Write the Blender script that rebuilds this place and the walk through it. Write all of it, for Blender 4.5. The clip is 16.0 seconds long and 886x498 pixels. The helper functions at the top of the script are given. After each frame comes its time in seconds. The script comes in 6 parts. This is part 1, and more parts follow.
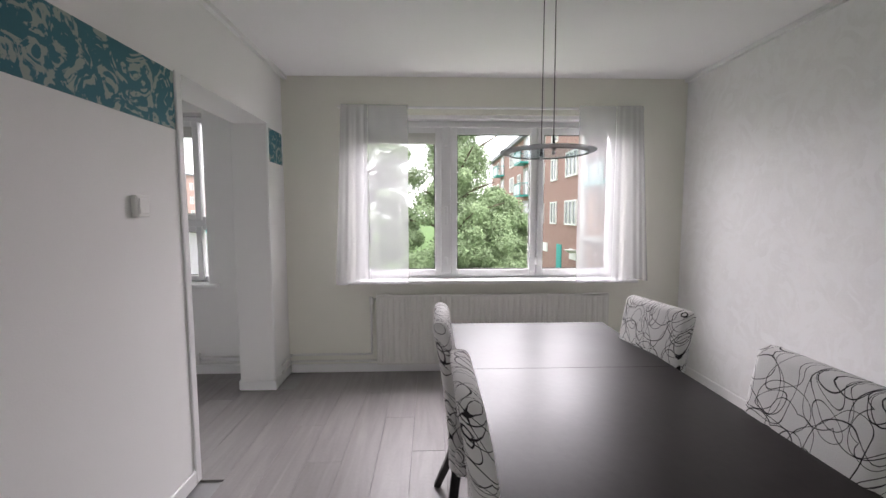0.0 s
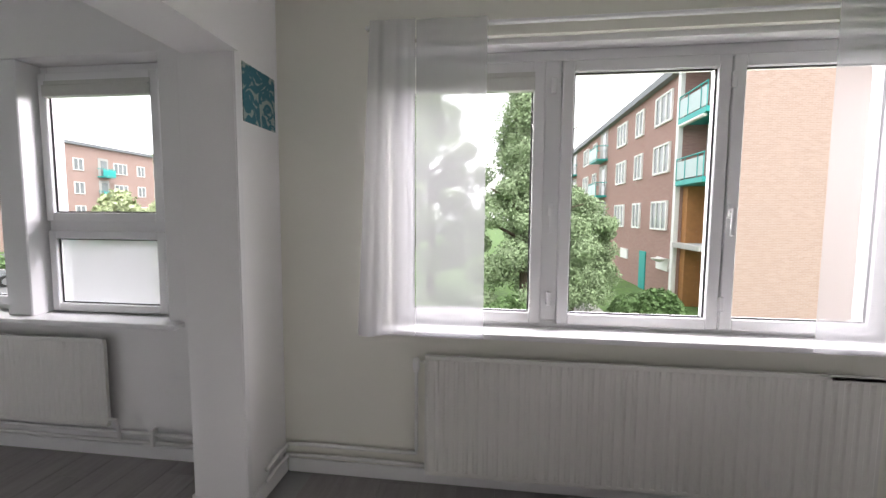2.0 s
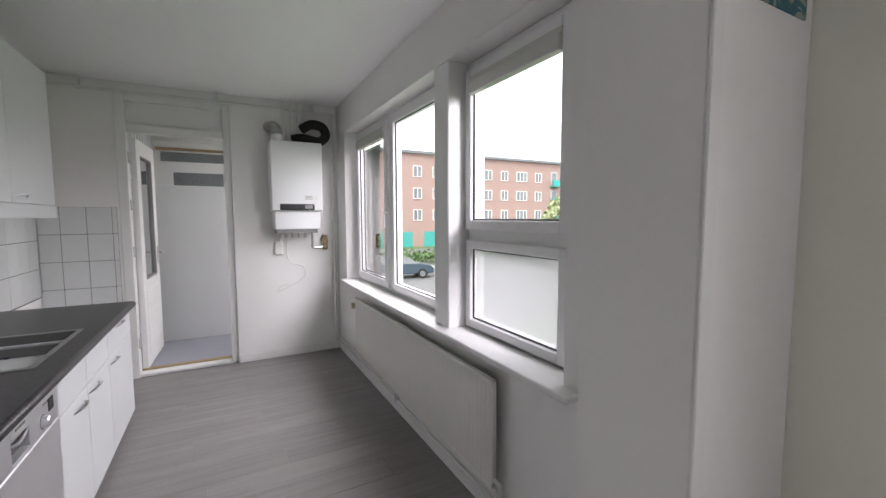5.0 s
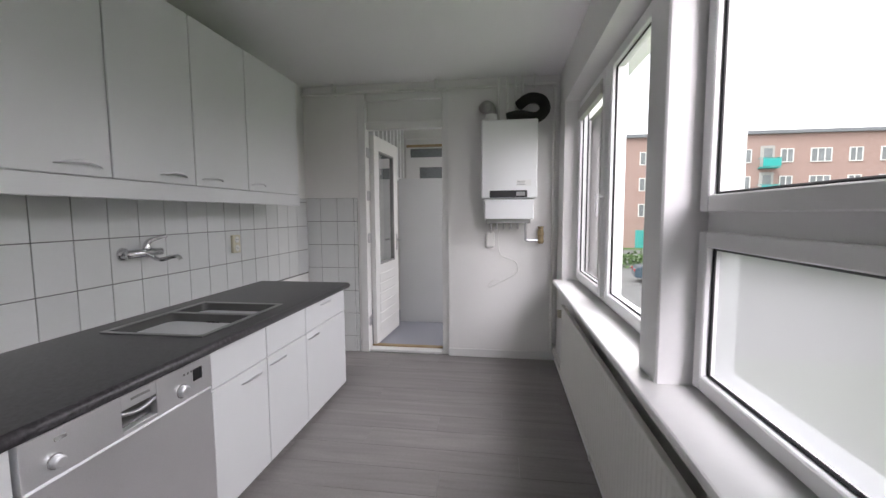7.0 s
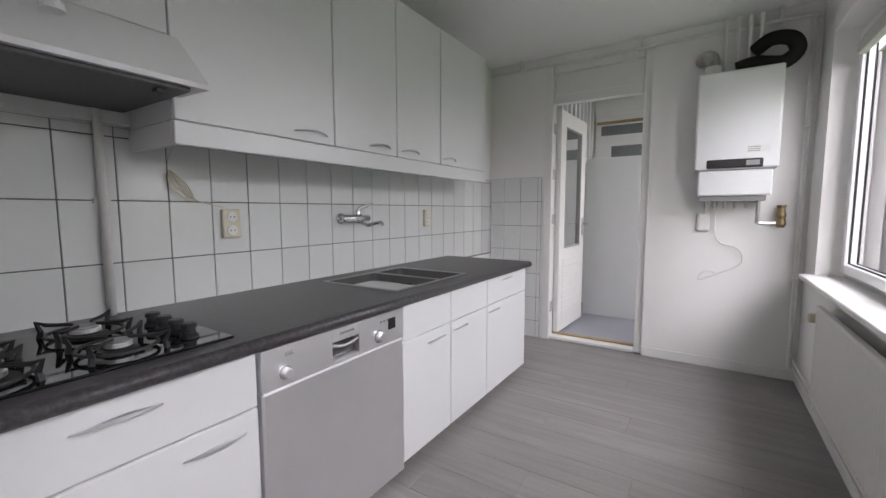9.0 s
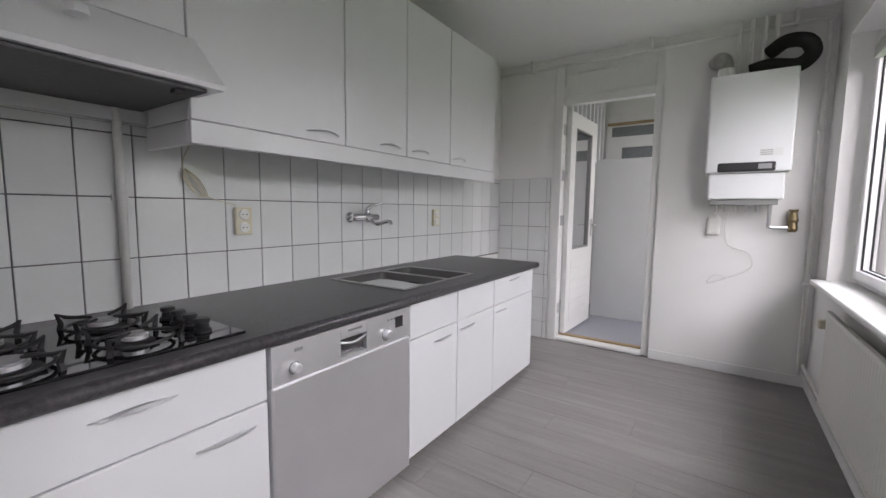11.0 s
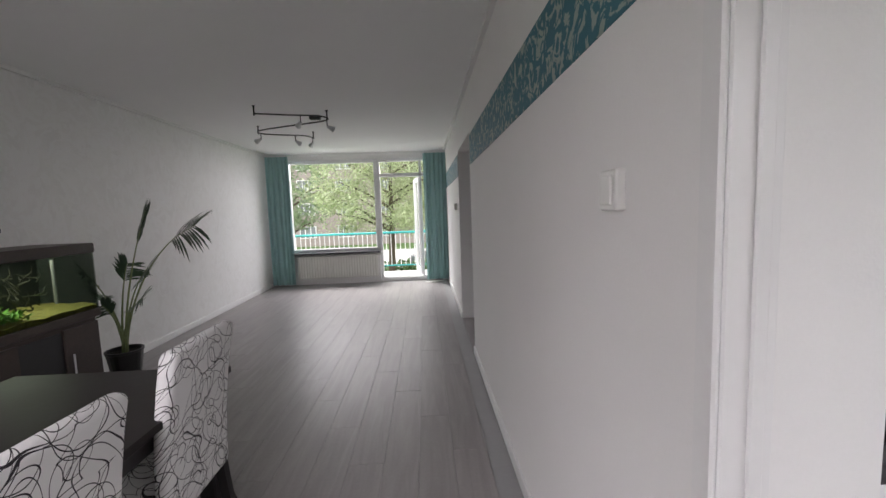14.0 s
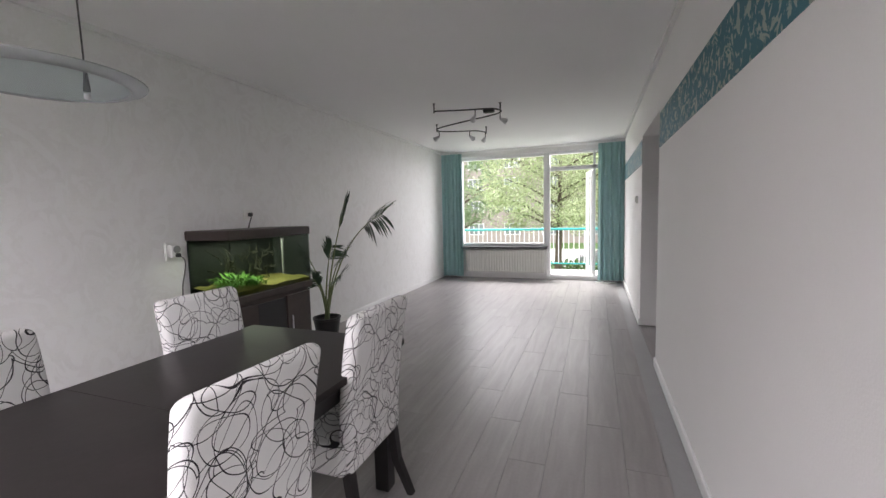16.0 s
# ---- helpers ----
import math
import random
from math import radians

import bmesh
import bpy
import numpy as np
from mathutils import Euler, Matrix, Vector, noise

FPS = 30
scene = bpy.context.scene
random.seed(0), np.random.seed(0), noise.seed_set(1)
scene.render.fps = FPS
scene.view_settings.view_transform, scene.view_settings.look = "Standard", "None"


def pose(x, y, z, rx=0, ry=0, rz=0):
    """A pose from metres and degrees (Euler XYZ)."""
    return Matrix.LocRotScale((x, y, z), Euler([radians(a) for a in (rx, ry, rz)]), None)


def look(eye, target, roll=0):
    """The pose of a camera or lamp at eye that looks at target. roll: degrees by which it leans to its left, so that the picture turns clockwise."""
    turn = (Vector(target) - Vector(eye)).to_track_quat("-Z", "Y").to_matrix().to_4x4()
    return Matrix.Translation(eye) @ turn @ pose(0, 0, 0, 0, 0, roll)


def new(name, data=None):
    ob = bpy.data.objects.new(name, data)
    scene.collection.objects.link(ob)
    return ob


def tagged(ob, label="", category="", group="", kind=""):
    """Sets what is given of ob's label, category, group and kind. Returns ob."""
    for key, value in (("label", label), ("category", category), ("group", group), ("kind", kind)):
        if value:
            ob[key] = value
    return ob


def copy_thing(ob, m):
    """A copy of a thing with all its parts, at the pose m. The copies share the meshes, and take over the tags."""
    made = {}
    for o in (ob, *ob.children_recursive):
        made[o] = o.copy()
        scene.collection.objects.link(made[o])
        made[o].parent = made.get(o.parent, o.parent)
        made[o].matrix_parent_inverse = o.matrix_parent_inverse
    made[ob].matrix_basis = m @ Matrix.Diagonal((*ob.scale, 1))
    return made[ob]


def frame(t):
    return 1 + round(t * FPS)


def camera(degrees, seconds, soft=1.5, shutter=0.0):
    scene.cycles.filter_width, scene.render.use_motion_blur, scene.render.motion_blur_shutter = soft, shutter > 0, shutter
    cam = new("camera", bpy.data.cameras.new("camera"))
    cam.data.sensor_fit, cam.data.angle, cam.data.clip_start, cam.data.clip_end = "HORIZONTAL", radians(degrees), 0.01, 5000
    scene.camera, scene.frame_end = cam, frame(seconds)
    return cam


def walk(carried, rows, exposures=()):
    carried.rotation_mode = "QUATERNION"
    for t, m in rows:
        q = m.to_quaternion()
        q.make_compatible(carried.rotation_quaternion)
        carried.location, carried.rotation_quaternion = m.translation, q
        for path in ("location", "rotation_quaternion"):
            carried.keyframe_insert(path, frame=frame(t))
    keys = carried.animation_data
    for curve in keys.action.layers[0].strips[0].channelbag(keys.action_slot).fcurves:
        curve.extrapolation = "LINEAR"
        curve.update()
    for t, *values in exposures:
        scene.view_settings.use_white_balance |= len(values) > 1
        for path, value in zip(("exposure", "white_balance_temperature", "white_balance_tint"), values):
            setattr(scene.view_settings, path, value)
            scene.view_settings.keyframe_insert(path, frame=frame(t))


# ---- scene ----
cam = camera(94.6, 16.0)
PATH = [
    (0, (0.133, -0.063, 1.363), (0.196, 1.929, 1.196), -0.1),
    (0.5, (0.174, 0.346, 1.349), (0.179, 2.339, 1.182), 0.1),
    (1, (0.178, 0.804, 1.353), (0.119, 2.796, 1.194), 0.3),
    (1.5, (0.117, 1.134, 1.364), (-0.061, 3.119, 1.198), 0.5),
    (2, (-0.002, 1.45, 1.364), (-0.248, 3.428, 1.204), 0.4),
    (2.5, (-0.089, 1.688, 1.374), (-0.717, 3.58, 1.212), 0.0),
    (3, (-0.26, 1.826, 1.392), (-1.225, 3.57, 1.219), -0.1),
    (3.5, (-0.374, 1.915, 1.395), (-1.563, 3.515, 1.23), -0.3),
    (4, (-0.442, 2.071, 1.395), (-1.84, 3.491, 1.222), -0.6),
    (4.2, (-0.482, 2.111, 1.398), (-1.97, 3.437, 1.231), -0.5),
    (6.5, (-1.139, 2.908, 1.339), (-3.129, 2.991, 1.167), -0.3),
    (7, (-1.266, 2.947, 1.319), (-3.238, 2.661, 1.149), -0.3),
    (7.5, (-1.316, 2.929, 1.296), (-3.23, 2.378, 1.125), -0.3),
    (8, (-1.361, 2.906, 1.251), (-3.194, 2.126, 1.074), -0.4),
    (8.5, (-1.37, 2.887, 1.213), (-3.116, 1.929, 1.029), -0.3),
    (9, (-1.368, 2.863, 1.174), (-3.042, 1.784, 0.988), -0.1),
    (11.3, (-1.347, 2.875, 1.185), (-2.991, 1.752, 0.988), 0.9),
    (11.5, (-1.326, 2.86, 1.201), (-2.962, 1.728, 0.999), 1.1),
    (12, (-1.186, 2.825, 1.249), (-2.807, 1.67, 1.047), 1.2),
    (12.5, (-0.986, 2.76, 1.295), (-2.52, 1.494, 1.087), 0.7),
    (13, (-0.8, 2.672, 1.326), (-1.98, 1.071, 1.112), -0.2),
    (13.5, (-0.692, 2.594, 1.36), (-1.315, 0.705, 1.151), -1.4),
    (14, (-0.634, 2.558, 1.371), (-0.718, 0.569, 1.178), -2.0),
    (14.5, (-0.623, 2.517, 1.364), (-0.368, 0.542, 1.184), -2.1),
    (15, (-0.592, 2.467, 1.32), (-0.069, 0.545, 1.147), -2.1),
    (15.5, (-0.59, 2.454, 1.298), (0.063, 0.571, 1.128), -1.8),
    (16, (-0.594, 2.464, 1.299), (0.103, 0.597, 1.124), -1.5),
]
walk(cam, [(t, look(eye, target, roll)) for t, eye, target, roll in PATH], [(0, 1.4), (1, 1.33), (2.5, 1.26), (4, 1.22), (6.4, 1.06), (7, 0.97), (9, 1.2), (11.5, 1.2), (12.5, 1.15), (13.5, 1.15), (14.5, 1.5), (16, 1.68)])

# ---------- world, light, exposure ----------
world = bpy.data.worlds.new("overcast_sky")
scene.world = world
world.use_nodes = True
wn, wl = world.node_tree.nodes, world.node_tree.links
sky = wn.new("ShaderNodeTexSky")
sky.sky_type, sky.sun_disc = "NISHITA", False
sky.sun_elevation, sky.sun_rotation, sky.air_density, sky.dust_density = radians(48), radians(150), 1.0, 4.0
veil = wn.new("ShaderNodeMix")
veil.data_type = "RGBA"
veil.inputs[0].default_value = 0.82
veil.inputs[7].default_value = (14.5, 14.3, 14.4, 1)
wl.new(sky.outputs[0], veil.inputs[6])
bg = wn["Background"]
wl.new(veil.outputs[2], bg.inputs[0])
bg.inputs[1].default_value = 0.1

sun = new("sun", bpy.data.lights.new("sun", "SUN"))
sun.data.energy, sun.data.angle, sun.data.color = 1.5, radians(25), (1, 0.98, 0.96)
sun.rotation_euler = (radians(42), 0, radians(30))


def sky_lamp(name, x, y, z, rx, rz, sx, sy, watts, tint=(1.0, 0.918, 1.0)):
    """Large soft lamp over a window that stands in for the light of the bright overcast sky."""
    ob = new(name, bpy.data.lights.new(name, "AREA"))
    ob.data.shape, ob.data.size, ob.data.size_y, ob.data.energy, ob.data.color = "RECTANGLE", sx, sy, watts, tint
    ob.matrix_basis = pose(x, y, z, rx, 0, rz)
    return ob


sky_lamp("sky_lamp_dining", 0.67, 4.75, 2.75, -62, 0, 3.2, 1.6, 160)
sky_lamp("sky_lamp_kitchen", -3.2, 4.75, 2.85, -62, 0, 3.6, 1.6, 70, (1.0, 0.945, 1.03))
sky_lamp("sky_lamp_living", 0.65, -7.1, 2.95, 70, 0, 3.4, 1.6, 64)
sky_lamp("sky_lamp_lobby", -5.9, 4.5, 2.7, -60, 0, 1.6, 1.2, 34, (1.0, 0.93, 0.95))

# ---------- materials ----------


def mat(name, col, rough=0.5, metal=0.0, amount=0.06, scale=6.0, fine=60.0, bump=0.0, spec=0.5, sheet=False, each=0.0):
    """A node material whose colour varies at two scales, with a fine relief."""
    m = bpy.data.materials.new(name)
    m.use_nodes = True
    n, l = m.node_tree.nodes, m.node_tree.links
    b = n["Principled BSDF"]
    b.inputs["Metallic"].default_value, b.inputs["Specular IOR Level"].default_value = metal, spec
    co = n.new("ShaderNodeTexCoord")
    big, small = n.new("ShaderNodeTexNoise"), n.new("ShaderNodeTexNoise")
    big.inputs["Scale"].default_value, big.inputs["Detail"].default_value = scale, 4
    small.inputs["Scale"].default_value, small.inputs["Detail"].default_value = fine, 3
    l.new(co.outputs["Object"], big.inputs["Vector"])
    l.new(co.outputs["Object"], small.inputs["Vector"])
    mix = n.new("ShaderNodeMath")
    mix.operation = "MULTIPLY_ADD"
    mix.inputs[1].default_value = 0.65
    l.new(big.outputs[0], mix.inputs[0])
    half = n.new("ShaderNodeMath")
    half.operation = "MULTIPLY"
    half.inputs[1].default_value = 0.35
    l.new(small.outputs[0], half.inputs[0])
    l.new(half.outputs[0], mix.inputs[2])
    ramp = n.new("ShaderNodeMapRange")
    ramp.inputs["From Min"].default_value, ramp.inputs["From Max"].default_value = 0.3, 0.7
    ramp.inputs["To Min"].default_value, ramp.inputs["To Max"].default_value = 1 - amount, 1 + amount
    l.new(mix.outputs[0], ramp.inputs["Value"])
    value = ramp.outputs[0]
    if each:
        info = n.new("ShaderNodeObjectInfo")
        vary = n.new("ShaderNodeMapRange")
        vary.inputs["To Min"].default_value, vary.inputs["To Max"].default_value = 1 - each, 1 + each
        l.new(info.outputs["Random"], vary.inputs["Value"])
        times = n.new("ShaderNodeMath")
        times.operation = "MULTIPLY"
        l.new(value, times.inputs[0])
        l.new(vary.outputs[0], times.inputs[1])
        value = times.outputs[0]
    hue = n.new("ShaderNodeVectorMath")
    hue.operation = "SCALE"
    hue.inputs[0].default_value = col
    l.new(value, hue.inputs["Scale"])
    l.new(hue.outputs[0], b.inputs["Base Color"])
    rr = n.new("ShaderNodeMapRange")
    rr.inputs["To Min"].default_value, rr.inputs["To Max"].default_value = max(0.02, rough * 0.85), min(1, rough * 1.15)
    l.new(big.outputs[0], rr.inputs["Value"])
    l.new(rr.outputs[0], b.inputs["Roughness"])
    if bump:
        bp = n.new("ShaderNodeBump")
        bp.inputs["Strength"].default_value, bp.inputs["Distance"].default_value = bump, 0.004
        l.new(small.outputs[0], bp.inputs["Height"])
        l.new(bp.outputs[0], b.inputs["Normal"])
    return m


def tree_of(m):
    return m.node_tree.nodes, m.node_tree.links, m.node_tree.nodes["Principled BSDF"]


PAINT = mat("wall_paint", (0.84, 0.835, 0.82), 0.75, amount=0.02, scale=1.5, fine=140, bump=0.12, spec=0.25)
CREAM = mat("cream_wall_paint", (0.8, 0.795, 0.71), 0.75, amount=0.02, scale=1.5, fine=140, bump=0.12, spec=0.25)
CEIL = mat("ceiling_paint", (0.89, 0.885, 0.89), 0.85, amount=0.02, scale=1.0, fine=120, bump=0.08, spec=0.2)
TRIM = mat("gloss_trim_paint", (0.8, 0.8, 0.79), 0.35, amount=0.02, scale=5)
PVC = mat("white_upvc", (0.82, 0.82, 0.82), 0.32, amount=0.015, scale=4)
GASKET = mat("black_gasket", (0.02, 0.02, 0.022), 0.6)
LACQUER = mat("white_melamine", (0.78, 0.79, 0.8), 0.4, amount=0.015, scale=3, fine=200, bump=0.03)
TILE = mat("white_glazed_tile", (0.74, 0.755, 0.75), 0.12, amount=0.02, scale=8, each=0.03)
GROUT = mat("grey_grout", (0.16, 0.16, 0.16), 0.9, amount=0.15, scale=30)
STEEL = mat("brushed_steel", (0.9, 0.9, 0.92), 0.46, 1.0, amount=0.05, scale=3, fine=220, bump=0.02)
CHROME = mat("chrome", (0.75, 0.75, 0.76), 0.1, 1.0, amount=0.02)
# darkened steel: the shade inside bowls and recesses is put into its colour
SHADEDSTEEL = mat("shaded_steel", (0.2, 0.198, 0.195), 0.38, 1.0, amount=0.08, scale=5, fine=200, bump=0.03)
HANDLE = mat("bright_satin_handle", (0.82, 0.82, 0.84), 0.34, 1.0, amount=0.03)
RIMSTEEL = mat("sink_rim_steel", (0.42, 0.42, 0.42), 0.32, 1.0, amount=0.05)
SATIN = mat("satin_nickel", (0.56, 0.56, 0.58), 0.32, 1.0, amount=0.03)
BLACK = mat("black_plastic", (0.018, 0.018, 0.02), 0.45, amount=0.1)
IRON = mat("black_cast_iron", (0.015, 0.015, 0.016), 0.55, amount=0.15, bump=0.2)
HOBGLASS = mat("black_hob_glass", (0.008, 0.008, 0.009), 0.05, amount=0.05)
COUNTER = mat("dark_speckled_laminate", (0.06, 0.057, 0.062), 0.36, amount=0.7, scale=70, fine=380, bump=0.08)
WENGE = mat("blackbrown_wood", (0.022, 0.018, 0.018), 0.36, spec=0.24, amount=0.25, scale=4, fine=40, bump=0.05)
WENGE_LEG = mat("blackbrown_leg", (0.016, 0.014, 0.014), 0.4, amount=0.2)
RADIATOR = mat("radiator_enamel", (0.72, 0.715, 0.67), 0.42, amount=0.02, scale=3)
PIPE = mat("painted_pipe", (0.75, 0.75, 0.72), 0.45, amount=0.05, scale=20)
BRASS = mat("dull_brass", (0.33, 0.26, 0.15), 0.45, 0.9, amount=0.2, scale=30)
SWITCH = mat("switch_plastic", (0.78, 0.78, 0.75), 0.35)
IVORY = mat("ivory_socket", (0.68, 0.64, 0.5), 0.4)
FILTER = mat("grease_filter", (0.13, 0.13, 0.13), 0.6, 0.3, amount=0.2, scale=60)
GREYPLASTIC = mat("grey_plastic", (0.3, 0.3, 0.3), 0.55)
FOAM = mat("black_pipe_foam", (0.015, 0.015, 0.015), 0.9, amount=0.3, scale=25, bump=0.5)
ALU = mat("flexible_alu", (0.42, 0.41, 0.4), 0.5, 0.8, amount=0.2, scale=30)
AQWOOD = mat("dark_aquarium_wood", (0.045, 0.032, 0.027), 0.45, amount=0.3, scale=5, fine=50)
SOIL = mat("dark_soil", (0.02, 0.016, 0.012), 0.95, amount=0.4, bump=0.6)
GRAVEL = mat("yellow_gravel", (0.4, 0.36, 0.1), 0.9, amount=0.5, scale=40, bump=0.6)
AQPLANT = mat("bright_water_plant", (0.2, 0.48, 0.06), 0.6, amount=0.3, scale=15)
PALM = mat("palm_leaf", (0.028, 0.06, 0.026), 0.45, amount=0.3, scale=12)
STALK = mat("palm_stalk", (0.16, 0.2, 0.08), 0.55, amount=0.3, scale=20)
POT = mat("black_pot", (0.014, 0.014, 0.014), 0.35)
TEAL = mat("teal_paint", (0.02, 0.33, 0.31), 0.5, amount=0.08)
THRESH = mat("oak_threshold", (0.34, 0.25, 0.13), 0.5, amount=0.2, scale=8)
HALLFLOOR = mat("grey_vinyl", (0.3, 0.31, 0.36), 0.35, amount=0.05)
WHITECAN = mat("white_can", (0.8, 0.8, 0.78), 0.4)


def floor_material():
    """Grey oak laminate: long grain along y, each plank with its own tone."""
    m = mat("grey_oak_laminate", (0.265, 0.249, 0.246), 0.38, amount=0.1, scale=2.2, spec=0.25, each=0.04)
    n, l, b = tree_of(m)
    co = n.new("ShaderNodeTexCoord")
    info = n.new("ShaderNodeObjectInfo")
    shift = n.new("ShaderNodeVectorMath")
    shift.operation = "MULTIPLY_ADD"
    shift.inputs[1].default_value = (37, 19, 11)
    l.new(info.outputs["Random"], shift.inputs[0])
    l.new(co.outputs["Object"], shift.inputs[2])
    st = n.new("ShaderNodeMapping")
    st.inputs["Scale"].default_value = (10, 0.8, 1)
    l.new(shift.outputs[0], st.inputs[0])
    gr = n.new("ShaderNodeTexNoise")
    gr.inputs["Scale"].default_value, gr.inputs["Detail"].default_value, gr.inputs["Distortion"].default_value = 1.6, 5, 1.1
    l.new(st.outputs[0], gr.inputs["Vector"])
    ramp = n.new("ShaderNodeMapRange")
    ramp.inputs["From Min"].default_value, ramp.inputs["From Max"].default_value = 0.28, 0.72
    ramp.inputs["To Min"].default_value, ramp.inputs["To Max"].default_value = 0.89, 1.14
    l.new(gr.outputs[0], ramp.inputs["Value"])
    old = b.inputs["Base Color"].links[0].from_socket
    sc = n.new("ShaderNodeVectorMath")
    sc.operation = "SCALE"
    l.new(old, sc.inputs[0])
    l.new(ramp.outputs[0], sc.inputs["Scale"])
    l.new(sc.outputs[0], b.inputs["Base Color"])
    bp = n.new("ShaderNodeBump")
    bp.inputs["Strength"].default_value, bp.inputs["Distance"].default_value = 0.06, 0.002
    l.new(gr.outputs[0], bp.inputs["Height"])
    l.new(bp.outputs[0], b.inputs["Normal"])
    return m


PLANK = floor_material()


def scribble_material():
    """White slipcover cloth printed with loose black loops: thin rings of several sizes, bent by noise."""
    m = mat("scribble_cloth", (0.74, 0.73, 0.72), 0.9, amount=0.04, scale=10, fine=300, bump=0.25, spec=0.15)
    n, l, b = tree_of(m)
    co = n.new("ShaderNodeTexCoord")
    sep, flat = n.new("ShaderNodeSeparateXYZ"), n.new("ShaderNodeCombineXYZ")
    l.new(co.outputs["Object"], sep.inputs[0])
    for axis, share in ((1, 0.6), (2, 0.8)):
        ma = n.new("ShaderNodeMath")
        ma.operation = "MULTIPLY_ADD"
        ma.inputs[1].default_value = share
        l.new(sep.outputs[0], ma.inputs[0])
        l.new(sep.outputs[axis], ma.inputs[2])
        l.new(ma.outputs[0], flat.inputs[axis - 1])
    info = n.new("ShaderNodeObjectInfo")
    moved = n.new("ShaderNodeVectorMath")
    moved.operation = "MULTIPLY_ADD"
    moved.inputs[1].default_value = (3.1, 2.3, 0)
    l.new(info.outputs["Random"], moved.inputs[0])
    l.new(flat.outputs[0], moved.inputs[2])
    total = None
    for k, (size, radius, wide) in enumerate(((5.2, 0.42, 0.0065), (5.2, 0.34, 0.0065), (6.4, 0.43, 0.008), (6.4, 0.28, 0.008), (7.6, 0.4, 0.009), (4.2, 0.45, 0.0055), (4.2, 0.37, 0.0055))):
        nz = n.new("ShaderNodeTexNoise")
        nz.inputs["Scale"].default_value, nz.inputs["Detail"].default_value = 3.6 + 0.5 * k, 0.0
        l.new(moved.outputs[0], nz.inputs["Vector"])
        bend = n.new("ShaderNodeVectorMath")
        bend.operation = "MULTIPLY_ADD"
        bend.inputs[1].default_value = (0.16, 0.16, 0)
        l.new(nz.outputs["Color"], bend.inputs[0])
        l.new(moved.outputs[0], bend.inputs[2])
        off = n.new("ShaderNodeVectorMath")
        off.operation = "ADD"
        off.inputs[1].default_value = (1.7 * int(size * 3) + 0.02 * k, 0.9 * int(size * 5) - 0.03 * k, 0)
        l.new(bend.outputs[0], off.inputs[0])
        v = n.new("ShaderNodeTexVoronoi")
        v.voronoi_dimensions = "2D"
        v.inputs["Scale"].default_value = size
        v.inputs["Randomness"].default_value = 0.7
        l.new(off.outputs[0], v.inputs["Vector"])
        d = n.new("ShaderNodeMath")
        d.operation = "COMPARE"
        d.inputs[1].default_value, d.inputs[2].default_value = radius, wide
        l.new(v.outputs["Distance"], d.inputs[0])
        if total is None:
            total = d.outputs[0]
        else:
            mx = n.new("ShaderNodeMath")
            mx.operation = "MAXIMUM"
            l.new(total, mx.inputs[0])
            l.new(d.outputs[0], mx.inputs[1])
            total = mx.outputs[0]
    old = b.inputs["Base Color"].links[0].from_socket
    mix = n.new("ShaderNodeMix")
    mix.data_type = "RGBA"
    mix.inputs[7].default_value = (0.035, 0.032, 0.035, 1)
    l.new(total, mix.inputs[0])
    l.new(old, mix.inputs[6])
    l.new(mix.outputs[2], b.inputs["Base Color"])
    return m


CLOTH = scribble_material()


def two_tone(name, first, second, scale, low, high, rough=0.7, distort=1.5, stretch=(1, 1, 1), detail=3):
    """Two colours parted by a warped noise: printed patterns."""
    m = mat(name, first, rough, amount=0.05)
    n, l, b = tree_of(m)
    co = n.new("ShaderNodeTexCoord")
    mp = n.new("ShaderNodeMapping")
    mp.inputs["Scale"].default_value = stretch
    l.new(co.outputs["Object"], mp.inputs[0])
    nz = n.new("ShaderNodeTexNoise")
    nz.inputs["Scale"].default_value, nz.inputs["Detail"].default_value, nz.inputs["Distortion"].default_value = scale, detail, distort
    l.new(mp.outputs[0], nz.inputs["Vector"])
    r = n.new("ShaderNodeMapRange")
    r.inputs["From Min"].default_value, r.inputs["From Max"].default_value = low, high
    l.new(nz.outputs[0], r.inputs["Value"])
    old = b.inputs["Base Color"].links[0].from_socket
    mix = n.new("ShaderNodeMix")
    mix.data_type = "RGBA"
    mix.inputs[7].default_value = (*second, 1)
    l.new(r.outputs[0], mix.inputs[0])
    l.new(old, mix.inputs[6])
    l.new(mix.outputs[2], b.inputs["Base Color"])
    return m


BORDER = two_tone("teal_border_paper", (0.04, 0.16, 0.2), (0.33, 0.39, 0.36), 11, 0.53, 0.57, distort=2.6)
DAMASK = two_tone("stamped_wall_paint", (0.81, 0.805, 0.795), (0.832, 0.83, 0.824), 4.5, 0.5, 0.54, rough=0.55, distort=3.5, stretch=(1, 1.0, 0.9))


